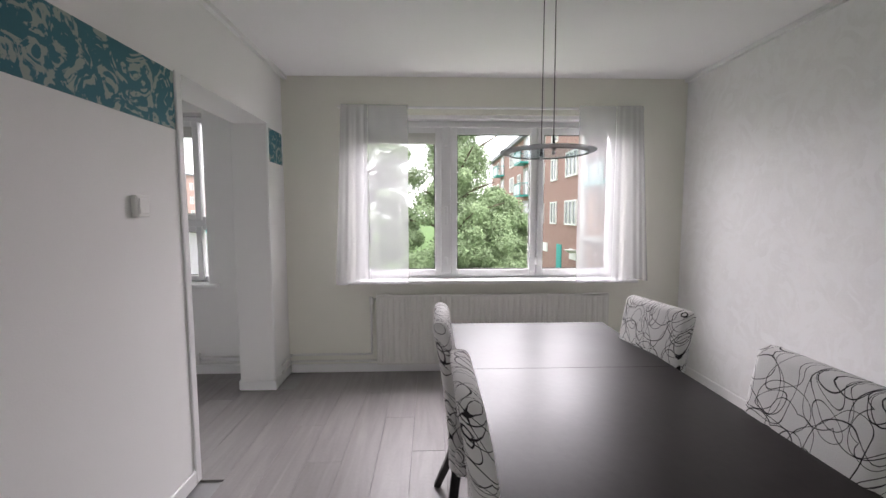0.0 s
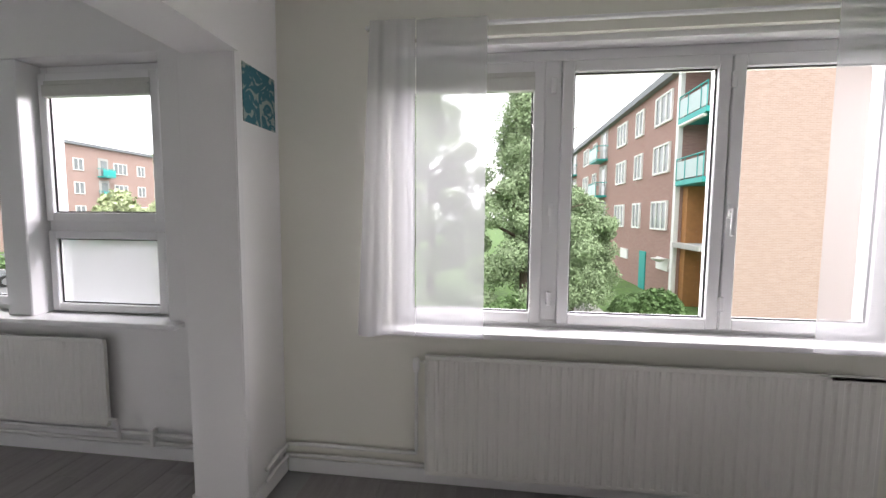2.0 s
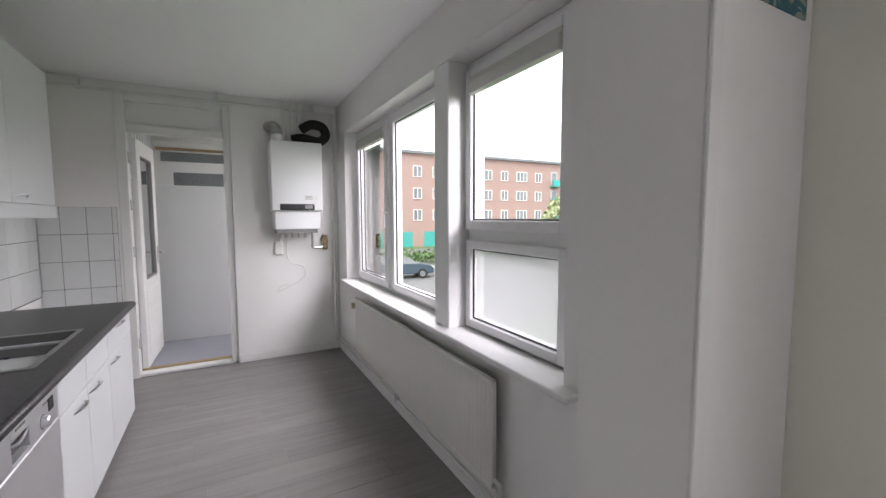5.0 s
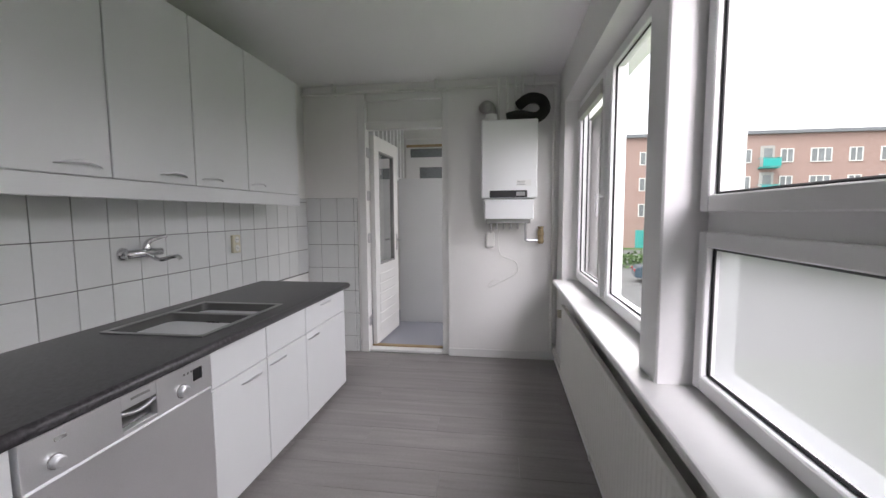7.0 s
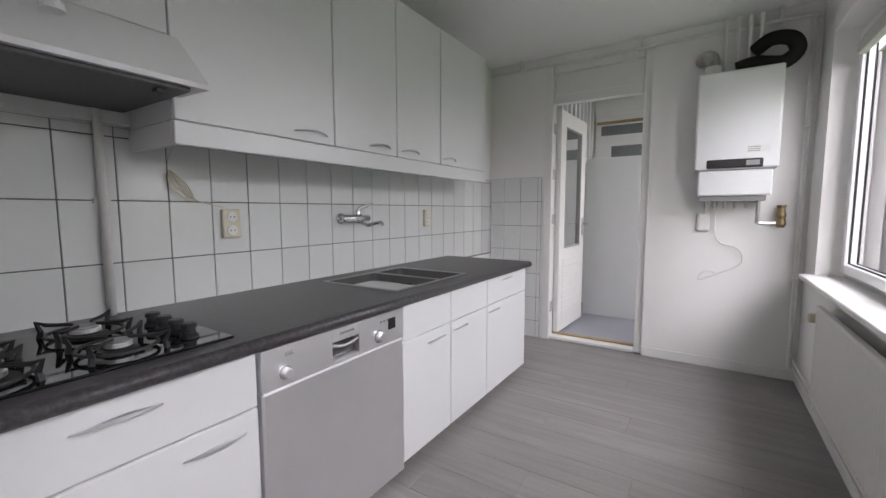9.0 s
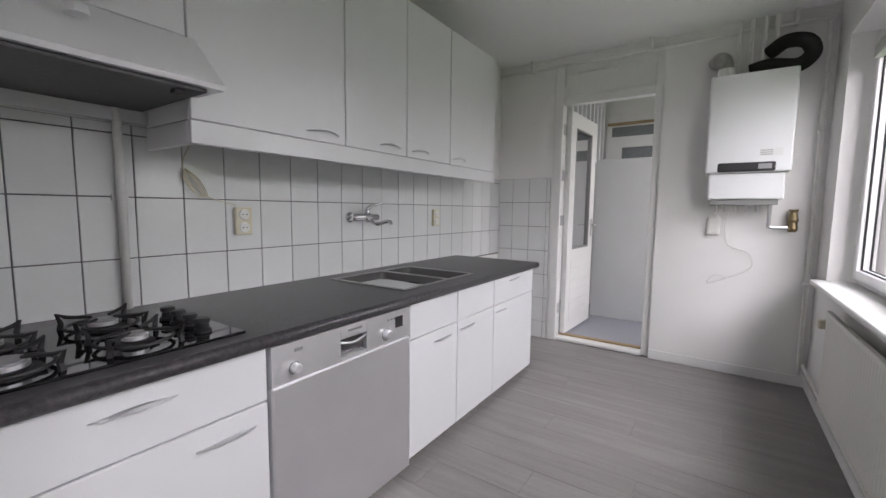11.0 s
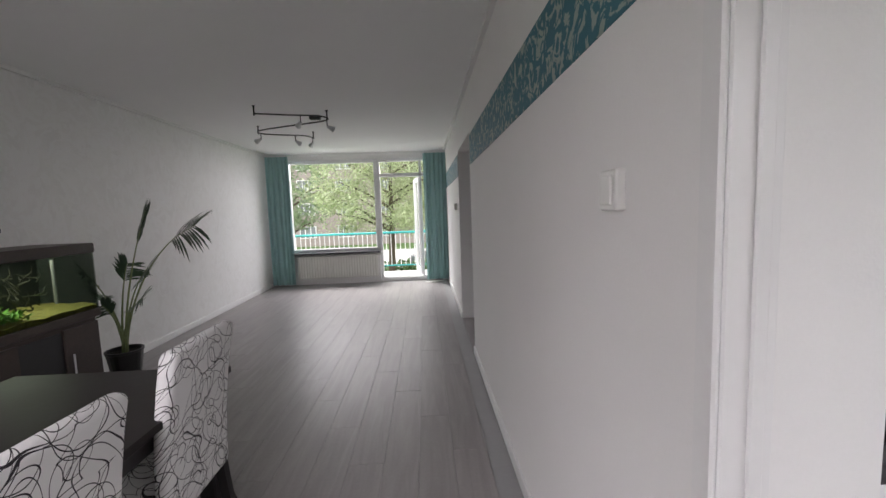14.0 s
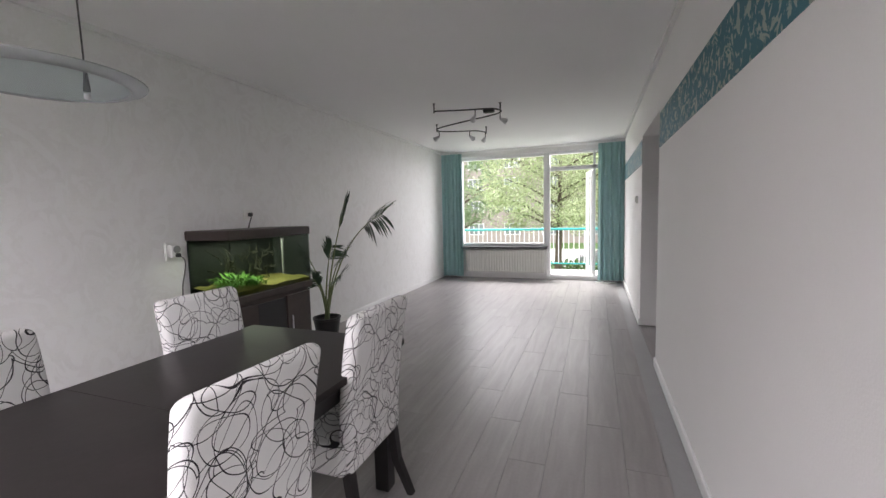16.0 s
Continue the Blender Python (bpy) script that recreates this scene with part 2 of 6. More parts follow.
def brick_material(name, first, second, mortar):
    """Brickwork in running bond on upright walls along x or y, with weathered patches."""
    m = mat(name, first, 0.9, amount=0.08, scale=0.5, fine=6)
    n, l, b = tree_of(m)
    co, sep, flat = n.new("ShaderNodeTexCoord"), n.new("ShaderNodeSeparateXYZ"), n.new("ShaderNodeCombineXYZ")
    l.new(co.outputs["Object"], sep.inputs[0])
    run = n.new("ShaderNodeMath")
    l.new(sep.outputs[0], run.inputs[0])
    l.new(sep.outputs[1], run.inputs[1])
    l.new(run.outputs[0], flat.inputs[0])
    l.new(sep.outputs[2], flat.inputs[1])
    br = n.new("ShaderNodeTexBrick")
    br.inputs["Scale"].default_value = 1.0
    br.inputs["Brick Width"].default_value, br.inputs["Row Height"].default_value = 0.22, 0.065
    br.inputs["Mortar Size"].default_value, br.inputs["Mortar Smooth"].default_value = 0.009, 0.3
    br.inputs["Color2"].default_value, br.inputs["Mortar"].default_value = (*second, 1), (*mortar, 1)
    l.new(flat.outputs[0], br.inputs["Vector"])
    old = b.inputs["Base Color"].links[0].from_socket
    l.new(old, br.inputs["Color1"])
    l.new(br.outputs["Color"], b.inputs["Base Color"])
    return m


# the far block's brick is paler: distance haze is mixed into its colour
HAZEBRICK = brick_material("far_hazed_red_brick", (0.4, 0.265, 0.235), (0.34, 0.22, 0.195), (0.42, 0.33, 0.3))
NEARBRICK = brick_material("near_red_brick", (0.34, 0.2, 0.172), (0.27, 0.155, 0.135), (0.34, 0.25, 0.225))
PALEBRICK = brick_material("pale_gable_brick", (0.39, 0.275, 0.238), (0.34, 0.232, 0.2), (0.41, 0.33, 0.3))
GRASS = two_tone("lawn", (0.09, 0.17, 0.035), (0.06, 0.11, 0.03), 3, 0.4, 0.6, rough=0.95)
ASPHALT = two_tone("wet_asphalt", (0.16, 0.16, 0.16), (0.12, 0.12, 0.125), 2, 0.4, 0.6, rough=0.7)
LEAF = mat("tree_leaf", (0.22, 0.29, 0.16), 0.6, amount=0.35, scale=1.2, fine=5)
# light green raised further in tone to paint haze into the leaves
LEAF2 = mat("light_hazed_leaf", (0.4, 0.45, 0.26), 0.6, amount=0.45, scale=1.6, fine=9)
BARK = mat("bark", (0.09, 0.07, 0.05), 0.95, amount=0.3, scale=8, bump=0.5)
HEDGE = mat("hedge_leaf", (0.1, 0.17, 0.06), 0.7, amount=0.5, scale=5, fine=30)
FARWHITE = mat("far_white_frame", (0.75, 0.75, 0.74), 0.6)
FARGLASS = mat("far_window_glass", (0.2, 0.215, 0.225), 0.15, amount=0.4, scale=0.7)
CONCRETE = mat("concrete", (0.42, 0.41, 0.4), 0.85, amount=0.1, scale=2)
ROOFEDGE = mat("roof_edge", (0.2, 0.21, 0.23), 0.7)
CAR = mat("silver_car_paint", (0.4, 0.42, 0.45), 0.25, 0.6)
CARBLUE = mat("blue_car_paint", (0.09, 0.13, 0.17), 0.25, 0.4)
TYRE = mat("tyre", (0.02, 0.02, 0.02), 0.8)


def see_through(name, tint, clear, gloss=0.03, rough=0.02, frost=False):
    """Thin clear sheet: mostly transparent, with a little gloss by angle."""
    m = bpy.data.materials.new(name)
    m.use_nodes = True
    n, l = m.node_tree.nodes, m.node_tree.links
    n.remove(n["Principled BSDF"])
    tr, gl, mx, fr = n.new("ShaderNodeBsdfTransparent"), n.new("ShaderNodeBsdfGlossy"), n.new("ShaderNodeMixShader"), n.new("ShaderNodeFresnel")
    tr.inputs[0].default_value = (*tint, 1)
    gl.inputs["Roughness"].default_value = rough
    fr.inputs[0].default_value = 1.0 + 10 * gloss
    l.new(fr.outputs[0], mx.inputs[0])
    l.new(tr.outputs[0], mx.inputs[1])
    l.new(gl.outputs[0], mx.inputs[2])
    out = mx.outputs[0]
    if clear < 1:
        df, tl, both, m2 = n.new("ShaderNodeBsdfDiffuse"), n.new("ShaderNodeBsdfTranslucent"), n.new("ShaderNodeMixShader"), n.new("ShaderNodeMixShader")
        df.inputs[0].default_value = (0.74, 0.74, 0.75, 1)
        tl.inputs[0].default_value = (0.42, 0.425, 0.43, 1)
        both.inputs[0].default_value = 0.45
        l.new(df.outputs[0], both.inputs[1])
        l.new(tl.outputs[0], both.inputs[2])
        m2.inputs[0].default_value = clear
        l.new(both.outputs[0], m2.inputs[1])
        l.new(out, m2.inputs[2])
        out = m2.outputs[0]
    l.new(out, n["Material Output"].inputs[0])
    return m


GLASS = see_through("window_glass", (0.98, 0.99, 0.985), 1, gloss=0.006)
TINTGLASS = see_through("lamp_glass", (0.9, 0.95, 0.96), 0.86, gloss=0.0)
RIMGLASS = see_through("lamp_rim_glass", (0.9, 0.94, 0.95), 0.45, gloss=0.0)
FROST = see_through("frosted_film", (0.85, 0.92, 0.92), 0.12)
SHEER = see_through("sheer_voile", (0.97, 0.97, 0.98), 0.52, gloss=0.0)
SHEER_FOLD = see_through("sheer_voile_gathered", (0.97, 0.97, 0.98), 0.36, gloss=0.0)
AQGLASS = see_through("aquarium_glass", (0.6, 0.64, 0.6), 1, gloss=0.008)
CURTAIN = mat("teal_curtain_cloth", (0.33, 0.52, 0.52), 0.85, amount=0.08, scale=4, fine=200, bump=0.2)

# ---------- building blocks ----------


def box(bm, x0, y0, z0, x1, y1, z1, bev=0.0, seg=1):
    """A box, its edges rounded by bev."""
    x0, x1, y0, y1, z0, z1 = min(x0, x1), max(x0, x1), min(y0, y1), max(y0, y1), min(z0, z1), max(z0, z1)
    v = [bm.verts.new(p) for p in ((x0, y0, z0), (x1, y0, z0), (x1, y1, z0), (x0, y1, z0), (x0, y0, z1), (x1, y0, z1), (x1, y1, z1), (x0, y1, z1))]
    f = [bm.faces.new([v[i] for i in q]) for q in ((3, 2, 1, 0), (4, 5, 6, 7), (0, 1, 5, 4), (1, 2, 6, 5), (2, 3, 7, 6), (3, 0, 4, 7))]
    if bev:
        es = list({e for q in f for e in q.edges})
        bmesh.ops.bevel(bm, geom=es, offset=min(bev, 0.45 * min(x1 - x0, y1 - y0, z1 - z0)), segments=seg, affect="EDGES", profile=0.5)
    return bm


def sweep(bm, pts, radius, sides=8, cap=True):
    """A round tube along points; radius is one number or one a point."""
    pts = [Vector(p) for p in pts]
    rs = radius if isinstance(radius, (list, tuple)) else [radius] * len(pts)
    rings = []
    ref = None
    for i, p in enumerate(pts):
        d = (pts[min(i + 1, len(pts) - 1)] - pts[max(i - 1, 0)]).normalized()
        if ref is None:
            ref = d.orthogonal().normalized()
        ref = (ref - d * ref.dot(d)).normalized()
        o = d.cross(ref)
        rings.append([bm.verts.new(p + rs[i] * (math.cos(2 * math.pi * k / sides) * ref + math.sin(2 * math.pi * k / sides) * o)) for k in range(sides)])
    for a, b in zip(rings, rings[1:]):
        for k in range(sides):
            bm.faces.new((a[k], a[(k + 1) % sides], b[(k + 1) % sides], b[k]))
    if cap:
        bm.faces.new(rings[0][::-1])
        bm.faces.new(rings[-1])
    return bm


def arc(pts, n=8):
    """Points on a smooth curve through pts."""
    pts = [Vector(p) for p in pts]
    out = []
    for i in range(len(pts) - 1):
        p0, p1, p2, p3 = pts[max(i - 1, 0)], pts[i], pts[i + 1], pts[min(i + 2, len(pts) - 1)]
        for k in range(n):
            t = k / n
            out.append(0.5 * (2 * p1 + (p2 - p0) * t + (2 * p0 - 5 * p1 + 4 * p2 - p3) * t * t + (3 * p1 - p0 - 3 * p2 + p3) * t ** 3))
    return out + [pts[-1]]


def lathe(bm, profile, cx, cy, sides=24):
    """A turned shape from (radius, height) pairs round an upright axis."""
    rings = [[bm.verts.new((cx + r * math.cos(2 * math.pi * k / sides), cy + r * math.sin(2 * math.pi * k / sides), z)) for k in range(sides)] for r, z in profile]
    for a, b in zip(rings, rings[1:]):
        for k in range(sides):
            bm.faces.new((a[k], a[(k + 1) % sides], b[(k + 1) % sides], b[k]))
    bm.faces.new(rings[0][::-1])
    bm.faces.new(rings[-1])
    return bm


def B():
    return bmesh.new()


def mesh_of(name, bm, material, smooth=False):
    bmesh.ops.recalc_face_normals(bm, faces=bm.faces)
    me = bpy.data.meshes.new(name)
    bm.to_mesh(me)
    bm.free()
    me.materials.append(material)
    if smooth:
        for p in me.polygons:
            p.use_smooth = True
    return me


def thing(name, x, y, z, label, category, group="", kind=""):
    ob = new(name)
    ob.empty_display_size = 0.1
    ob.matrix_basis = Matrix.Translation((x, y, z))
    return tagged(ob, label, category, group, kind)


def part(name, bm, material, parent, label="", smooth=False):
    """Links a bmesh, built in the world's metres, as one part under a thing or a part."""
    ob = new(name, mesh_of(name, bm, material, smooth))
    ob.parent = parent
    up = parent
    m = Matrix.Identity(4)
    while up is not None:
        m = up.matrix_basis @ m if up.parent is None else m
        up = up.parent
    if parent.parent is None:
        ob.matrix_parent_inverse = parent.matrix_basis.inverted()
    if label:
        ob["label"] = label
    return ob


def solo(name, bm, material, label, category, group="", kind="", smooth=False):
    """A thing of one mesh."""
    return tagged(new(name, mesh_of(name, bm, material, smooth)), label, category, group, kind)


def structure(name, bm, material, label="", smooth=False):
    return tagged(new(name, mesh_of(name, bm, material, smooth)), label, "", "", "structure")


def grid_wall(bm, along, c0, c1, a0, a1, z0, z1, holes):
    """A wall from a0 to a1 along x or y, c0 to c1 thick, with holes (a0, a1, z0, z1) through it."""
    ax = sorted({a0, a1, *[h[0] for h in holes], *[h[1] for h in holes]})
    zs = sorted({z0, z1, *[h[2] for h in holes], *[h[3] for h in holes]})
    for i in range(len(ax) - 1):
        run = None
        for j in range(len(zs) - 1):
            am, zm = (ax[i] + ax[i + 1]) / 2, (zs[j] + zs[j + 1]) / 2
            solid = not any(h[0] < am < h[1] and h[2] < zm < h[3] for h in holes)
            if solid and run is None:
                run = zs[j]
            if run is not None and (not solid or j == len(zs) - 2):
                top = zs[j] if not solid else zs[j + 1]
                if along == "x":
                    box(bm, ax[i], c0, run, ax[i + 1], c1, top)
                else:
                    box(bm, c0, ax[i], run, c1, ax[i + 1], top)
                run = None
    return bm


tank_lamp = sky_lamp("tank_lamp", 2.05, -0.14, 1.115, 0, 0, 0.2, 0.7, 1.6, (1.0, 1.0, 0.85))

# ---------- the large structure ----------
XR, XP, XK, XE = 2.32, -1.065, -1.34, -4.97
YE = 1.98
YN, YT, YS, ZC = 3.43, 1.09, -5.43, 2.5
wall_east = structure("wall_east", box(B(), XR, YS - 0.25, 0, XR + 0.2, YN + 0.32, ZC), DAMASK, "off-white wall with a faint silvery stamped pattern")
wall_north_dining = structure("wall_north_dining", grid_wall(B(), "x", YN, YN + 0.32, XP - 0.15, XR, 0, ZC, [(-0.52, 1.82, 0.78, 2.2)]), CREAM, "pale cream painted wall round a wide window")
wall_north_kitchen = structure("wall_north_kitchen", grid_wall(B(), "x", YN, YN + 0.32, XE - 0.15, XP - 0.15, 0, ZC, [(-4.66, -1.74, 0.76, 2.2)]), PAINT, "white painted kitchen wall under the windows")
partition = structure("wall_partition", grid_wall(B(), "y", XK, XP, YS, YE, 0, ZC, [(-2.47, -1.2, 0, 2.06)]), PAINT, "white plastered partition wall")
box_hd = structure("wall_header", box(B(), XK + 0.02, YE, 2.04, XP, 3.08, ZC), PAINT, "white beam over the kitchen opening")
pier = structure("wall_pier", box(B(), -1.35, 3.08, 0, -1.085, YN, ZC, 0.006), PAINT, "white wall pier beside the kitchen opening")
wall_tiled = structure("wall_tiled", box(B(), XE, YT - 0.15, 0, XK, YT, ZC), PAINT, "white kitchen wall behind the worktop")
wall_west = structure("wall_west", grid_wall(B(), "y", XE - 0.15, XE, YT - 0.15, YN, 0, ZC, [(1.62, 2.46, 0, 2.42)]), PAINT, "white kitchen end wall with a doorway")
wall_south = structure("wall_south", grid_wall(B(), "x", YS - 0.25, YS, XK, XR, 0, ZC, [(0.26, 1.98, 0.62, 2.38), (-0.72, 0.26, 0.03, 2.38)]), PAINT, "white wall round the balcony window and door")
hallway = B()
box(hallway, -3.1, -3.3, 0, -3.0, YT - 0.15, ZC)
box(hallway, -3.0, -3.3, 0, XK, -3.2, ZC)
structure("wall_hall", hallway, PAINT, "plain white hall walls")
back = B()
box(back, -6.75, 0.6, 0, -6.65, 3.43, ZC)
box(back, -6.65, 0.6, 0, XE - 0.15, 0.7, ZC)
grid_wall(back, "x", 3.3, 3.43, -6.65, XE - 0.15, 0, ZC, [(-6.4, -5.4, 0.9, 2.3)])
structure("wall_lobby", back, PAINT, "plain white lobby walls")
ceiling = structure("ceiling", box(B(), -6.75, YS - 0.25, ZC, XR + 0.2, YN + 0.32, ZC + 0.15), CEIL, "smooth white ceiling")
floor = structure("floor", box(B(), -6.75, YS - 0.25, -0.16, XR + 0.2, YN + 0.32, -0.012), GREYPLASTIC, "grey oak laminate floor of long planks")
structure("lobby_floor", box(B(), -6.65, 0.7, -0.012, XE - 0.13, 3.3, 0.012), HALLFLOOR, "pale grey vinyl lobby floor")
structure("hall_floor", box(B(), -3.0, -3.2, -0.012, XK, YT - 0.15, 0.0), HALLFLOOR, "grey hall floor")


def skirting(runs, h=0.075, t=0.014):
    """White skirting boards along walls: runs of (x0, y0, x1, y1), each already t deep."""
    for x0, y0, x1, y1 in runs:
        bm = box(B(), x0, y0, 0, x1, y1, h, 0.004)
        structure("baseboard", bm, TRIM, "white painted skirting board")


T = 0.014
skirting([(XR - T, YS, XR, YN - T), (XP, -1.2, XP + T, 1.943), (XP, YS, XP + T, -2.47), (-1.07, YN - T, XR, YN),
          (-1.085, 3.08, -1.085 + T, YN - T), (-1.35, 3.08 - T, -1.085 + T, 3.08), (-1.35 - T, 3.08, -1.35, YN - T),
          (XE + T, YN - T, -1.365, YN), (XE, 2.46, XE + T, YN), (XP, YS, 0.2, YS + T), (XK, YE, -1.17, YE + T)])
# thin cove line between ceiling and living-room walls
for q in ((XR - 0.03, YS, ZC - 0.03, XR, YN, ZC), (XP, YS, ZC - 0.03, XP + 0.03, YN, ZC)):
    structure("trim", box(B(), *q), TRIM, "thin white ceiling moulding")
# edge strips of the partition end and pier
structure("trim", box(B(), -1.085, 3.076, 0, -1.079, 3.11, 2.04, 0.002), TRIM, "white corner strip")
structure("trim", box(B(), XP, 1.944, 0.0, XP + 0.012, YE + 0.01, 2.04, 0.004), TRIM, "white door lining")
structure("trim", box(B(), -1.15, YE, 0.0, XP - 0.001, YE + 0.01, 2.04, 0.003), TRIM, "white door lining")
structure("trim", box(B(), -1.13, YE + 0.01, 0.0, -1.105, YE + 0.018, 2.04, 0.003), TRIM, "white door stop bead")
# paper border in sea-wave print
for y0, y1 in ((-1.19, 1.942), (YS + 0.01, -2.48)):
    structure("trim", box(B(), XP, y0, 1.765, XP + 0.003, y1, 2.03), BORDER, "teal wallpaper border with pale swirls")
structure("trim", box(B(), -1.085, 3.133, 1.77, -1.081, 3.39, 2.02), BORDER, "teal wallpaper border piece")


# ---------- windows ----------
def frame_ring(bm, x0, x1, z0, z1, y0, y1, w):
    """Rectangular frame in the plane of a wall along x."""
    box(bm, x0, y0, z0, x0 + w, y1, z1, 0.004)
    box(bm, x1 - w, y0, z0, x1, y1, z1, 0.004)
    box(bm, x0 + w, y0, z0, x1 - w, y1, z0 + w, 0.004)
    box(bm, x0 + w, y0, z1 - w, x1 - w, y1, z1, 0.004)


def pane(bm, x0, x1, z0, z1, y):
    bm.faces.new([bm.verts.new(p) for p in ((x0, y, z0), (x1, y, z0), (x1, y, z1), (x0, y, z1))])
    return bm


def glazed(win, x0, x1, z0, z1, y, glass=GLASS, handle=None, vent=False, w=0.055):
    """One sash: frame, black gasket, pane, perhaps a handle and a vent strip."""
    bm = B()
    frame_ring(bm, x0 - w, x1 + w, z0 - w, z1 + w, y - 0.04, y + 0.03, w)
    sash = part("sash", bm, PVC, win)
    bm = B()
    frame_ring(bm, x0, x1, z0, z1, y - 0.022, y - 0.012, 0.008)
    part("gasket", bm, GASKET, sash, "black rubber seal")
    p = part("pane", pane(B(), x0, x1, z0, z1, y), glass, win)
    p.visible_shadow = False
    if handle is not None:
        hx, hz = handle
        bm = box(B(), hx - 0.014, y - 0.05, hz - 0.035, hx + 0.014, y - 0.04, hz + 0.035, 0.004)
        sweep(bm, [(hx, y - 0.045, hz), (hx, y - 0.08, hz)], 0.009)
        box(bm, hx - 0.011, y - 0.088, hz - 0.12, hx + 0.011, y - 0.074, hz + 0.012, 0.005, 2)
        part("handle", bm, PVC, sash, "white lever handle")
    if vent:
        bm = box(B(), x0 - 0.005, y - 0.06, z1 - 0.085, x1 + 0.005, y - 0.02, z1 - 0.02, 0.004)
        box(bm, x0 - 0.005, y - 0.045, z1 - 0.018, x1 + 0.005, y - 0.02, z1 + 0.006)
        part("vent_strip", bm, mat("vent_strip", (0.6, 0.6, 0.56), 0.5), win, "slim aluminium ventilation strip")


def sill(win, x0, x1, z, y0, y1):
    part("window_sill", box(B(), x0, y0, z - 0.03, x1, y1, z, 0.008, 2), TRIM, win, "white gloss window sill")


YG = 3.585
window_1 = tagged(thing("window_1", 0.67, YG, 0.76, "wide white three-light window with sheer curtains", "window"), kind="structure")
bm = B()
frame_ring(bm, -0.52, 1.82, 0.79, 2.17, YG - 0.03, YG + 0.045, 0.05)
box(bm, 0.235, YG - 0.035, 0.84, 0.315, YG + 0.04, 2.12, 0.004)
box(bm, 1.05, YG - 0.035, 0.84, 1.095, YG + 0.04, 2.12, 0.004)
part("window_frame", bm, PVC, window_1)
glazed(window_1, -0.42, 0.178, 0.88, 2.055, YG - 0.02, vent=True)
glazed(window_1, 0.37, 1.012, 0.88, 2.055, YG - 0.02, handle=(0.275, 1.4))
glazed(window_1, 1.13, 1.715, 0.88, 2.055, YG - 0.02, handle=(1.09, 1.4))
sill(window_1, -0.62, 1.93, 0.806, YN - 0.06, YG - 0.02)
for hx, hz in ((0.275, 0.92), (0.275, 1.96), (1.075, 0.92), (1.075, 1.96)):
    part("hinge", box(B(), hx - 0.012, YG - 0.075, hz, hx + 0.012, YG - 0.03, hz + 0.07, 0.004), PVC, window_1, "white hinge cover")
part("lintel", box(B(), -0.52, YN + 0.03, 2.17, 1.82, YG + 0.04, 2.2, 0.003), TRIM, window_1, "white lintel board")
part("curtain_rail", box(B(), -0.62, YN - 0.045, 2.235, 1.94, YN - 0.02, 2.252, 0.004), TRIM, window_1, "white curtain rail")

window_2 = tagged(thing("window_2", -3.2, YG, 0.78, "white kitchen window of two casements and a half-frosted light", "window"), kind="structure")
bm = B()
frame_ring(bm, -4.64, -2.74, 0.78, 2.195, YG - 0.03, YG + 0.045, 0.05)
box(bm, -3.775, YG - 0.035, 0.83, -3.7, YG + 0.04, 2.18, 0.004)
frame_ring(bm, -2.6, -1.76, 0.78, 2.195, YG - 0.03, YG + 0.045, 0.05)
box(bm, -2.55, YG - 0.035, 1.235, -1.81, YG + 0.04, 1.35, 0.004)
part("window_frame", bm, PVC, window_2)
part("post", box(B(), -2.75, YN - 0.005, 0.78, -2.59, YG + 0.06, 2.195, 0.006), PVC, window_2, "broad white post between the lights")
glazed(window_2, -4.53, -3.84, 0.87, 2.1, YG - 0.02, vent=True)
glazed(window_2, -3.63, -2.85, 0.87, 2.1, YG - 0.02, handle=(-3.735, 1.42))
glazed(window_2, -2.53, -1.88, 1.37, 2.1, YG - 0.02, vent=True, w=0.05)
glazed(window_2, -2.53, -1.88, 0.84, 1.22, YG - 0.02, glass=FROST, w=0.045)
sill(window_2, -4.66, -1.65, 0.785, YN - 0.075, YG - 0.02)

YB = YS - 0.1
window_3 = tagged(thing("window_3", 0.7, YB, 0.6, "large living-room window with a dark sill", "window"), kind="structure")
bm = B()
frame_ring(bm, 0.26, 1.98, 0.62, 2.38, YB - 0.04, YB + 0.04, 0.06)
part("window_frame", bm, PVC, window_3)
p = part("pane", pane(B(), 0.32, 1.92, 0.68, 2.32, YB), GLASS, window_3)
p.visible_shadow = False
part("window_sill", box(B(), 0.24, YB, 0.585, 2.0, YS + 0.12, 0.62, 0.006), mat("dark_sill_stone", (0.05, 0.05, 0.055), 0.3), window_3, "dark stone sill")

door_1 = tagged(thing("door_1", -0.2, YB, 0.03, "white glazed balcony door standing ajar under a fanlight", "door"), kind="structure")
bm = B()
frame_ring(bm, -0.72, 0.258, 0.03, 2.38, YB - 0.045, YB + 0.045, 0.055)
box(bm, -0.665, YB - 0.045, 2.03, 0.2, YB + 0.045, 2.1, 0.004)
box(bm, -0.6, YB - 0.045, 0.085, -0.555, YB + 0.045, 2.325, 0.004)
part("door_frame", bm, PVC, door_1)
p = part("fanlight", pane(B(), -0.55, 0.2, 2.1, 2.32, YB), GLASS, door_1)
p.visible_shadow = False
part("fanlight_catch", box(B(), -0.22, YB + 0.045, 2.06, -0.06, YB + 0.065, 2.085, 0.004), SATIN, door_1)
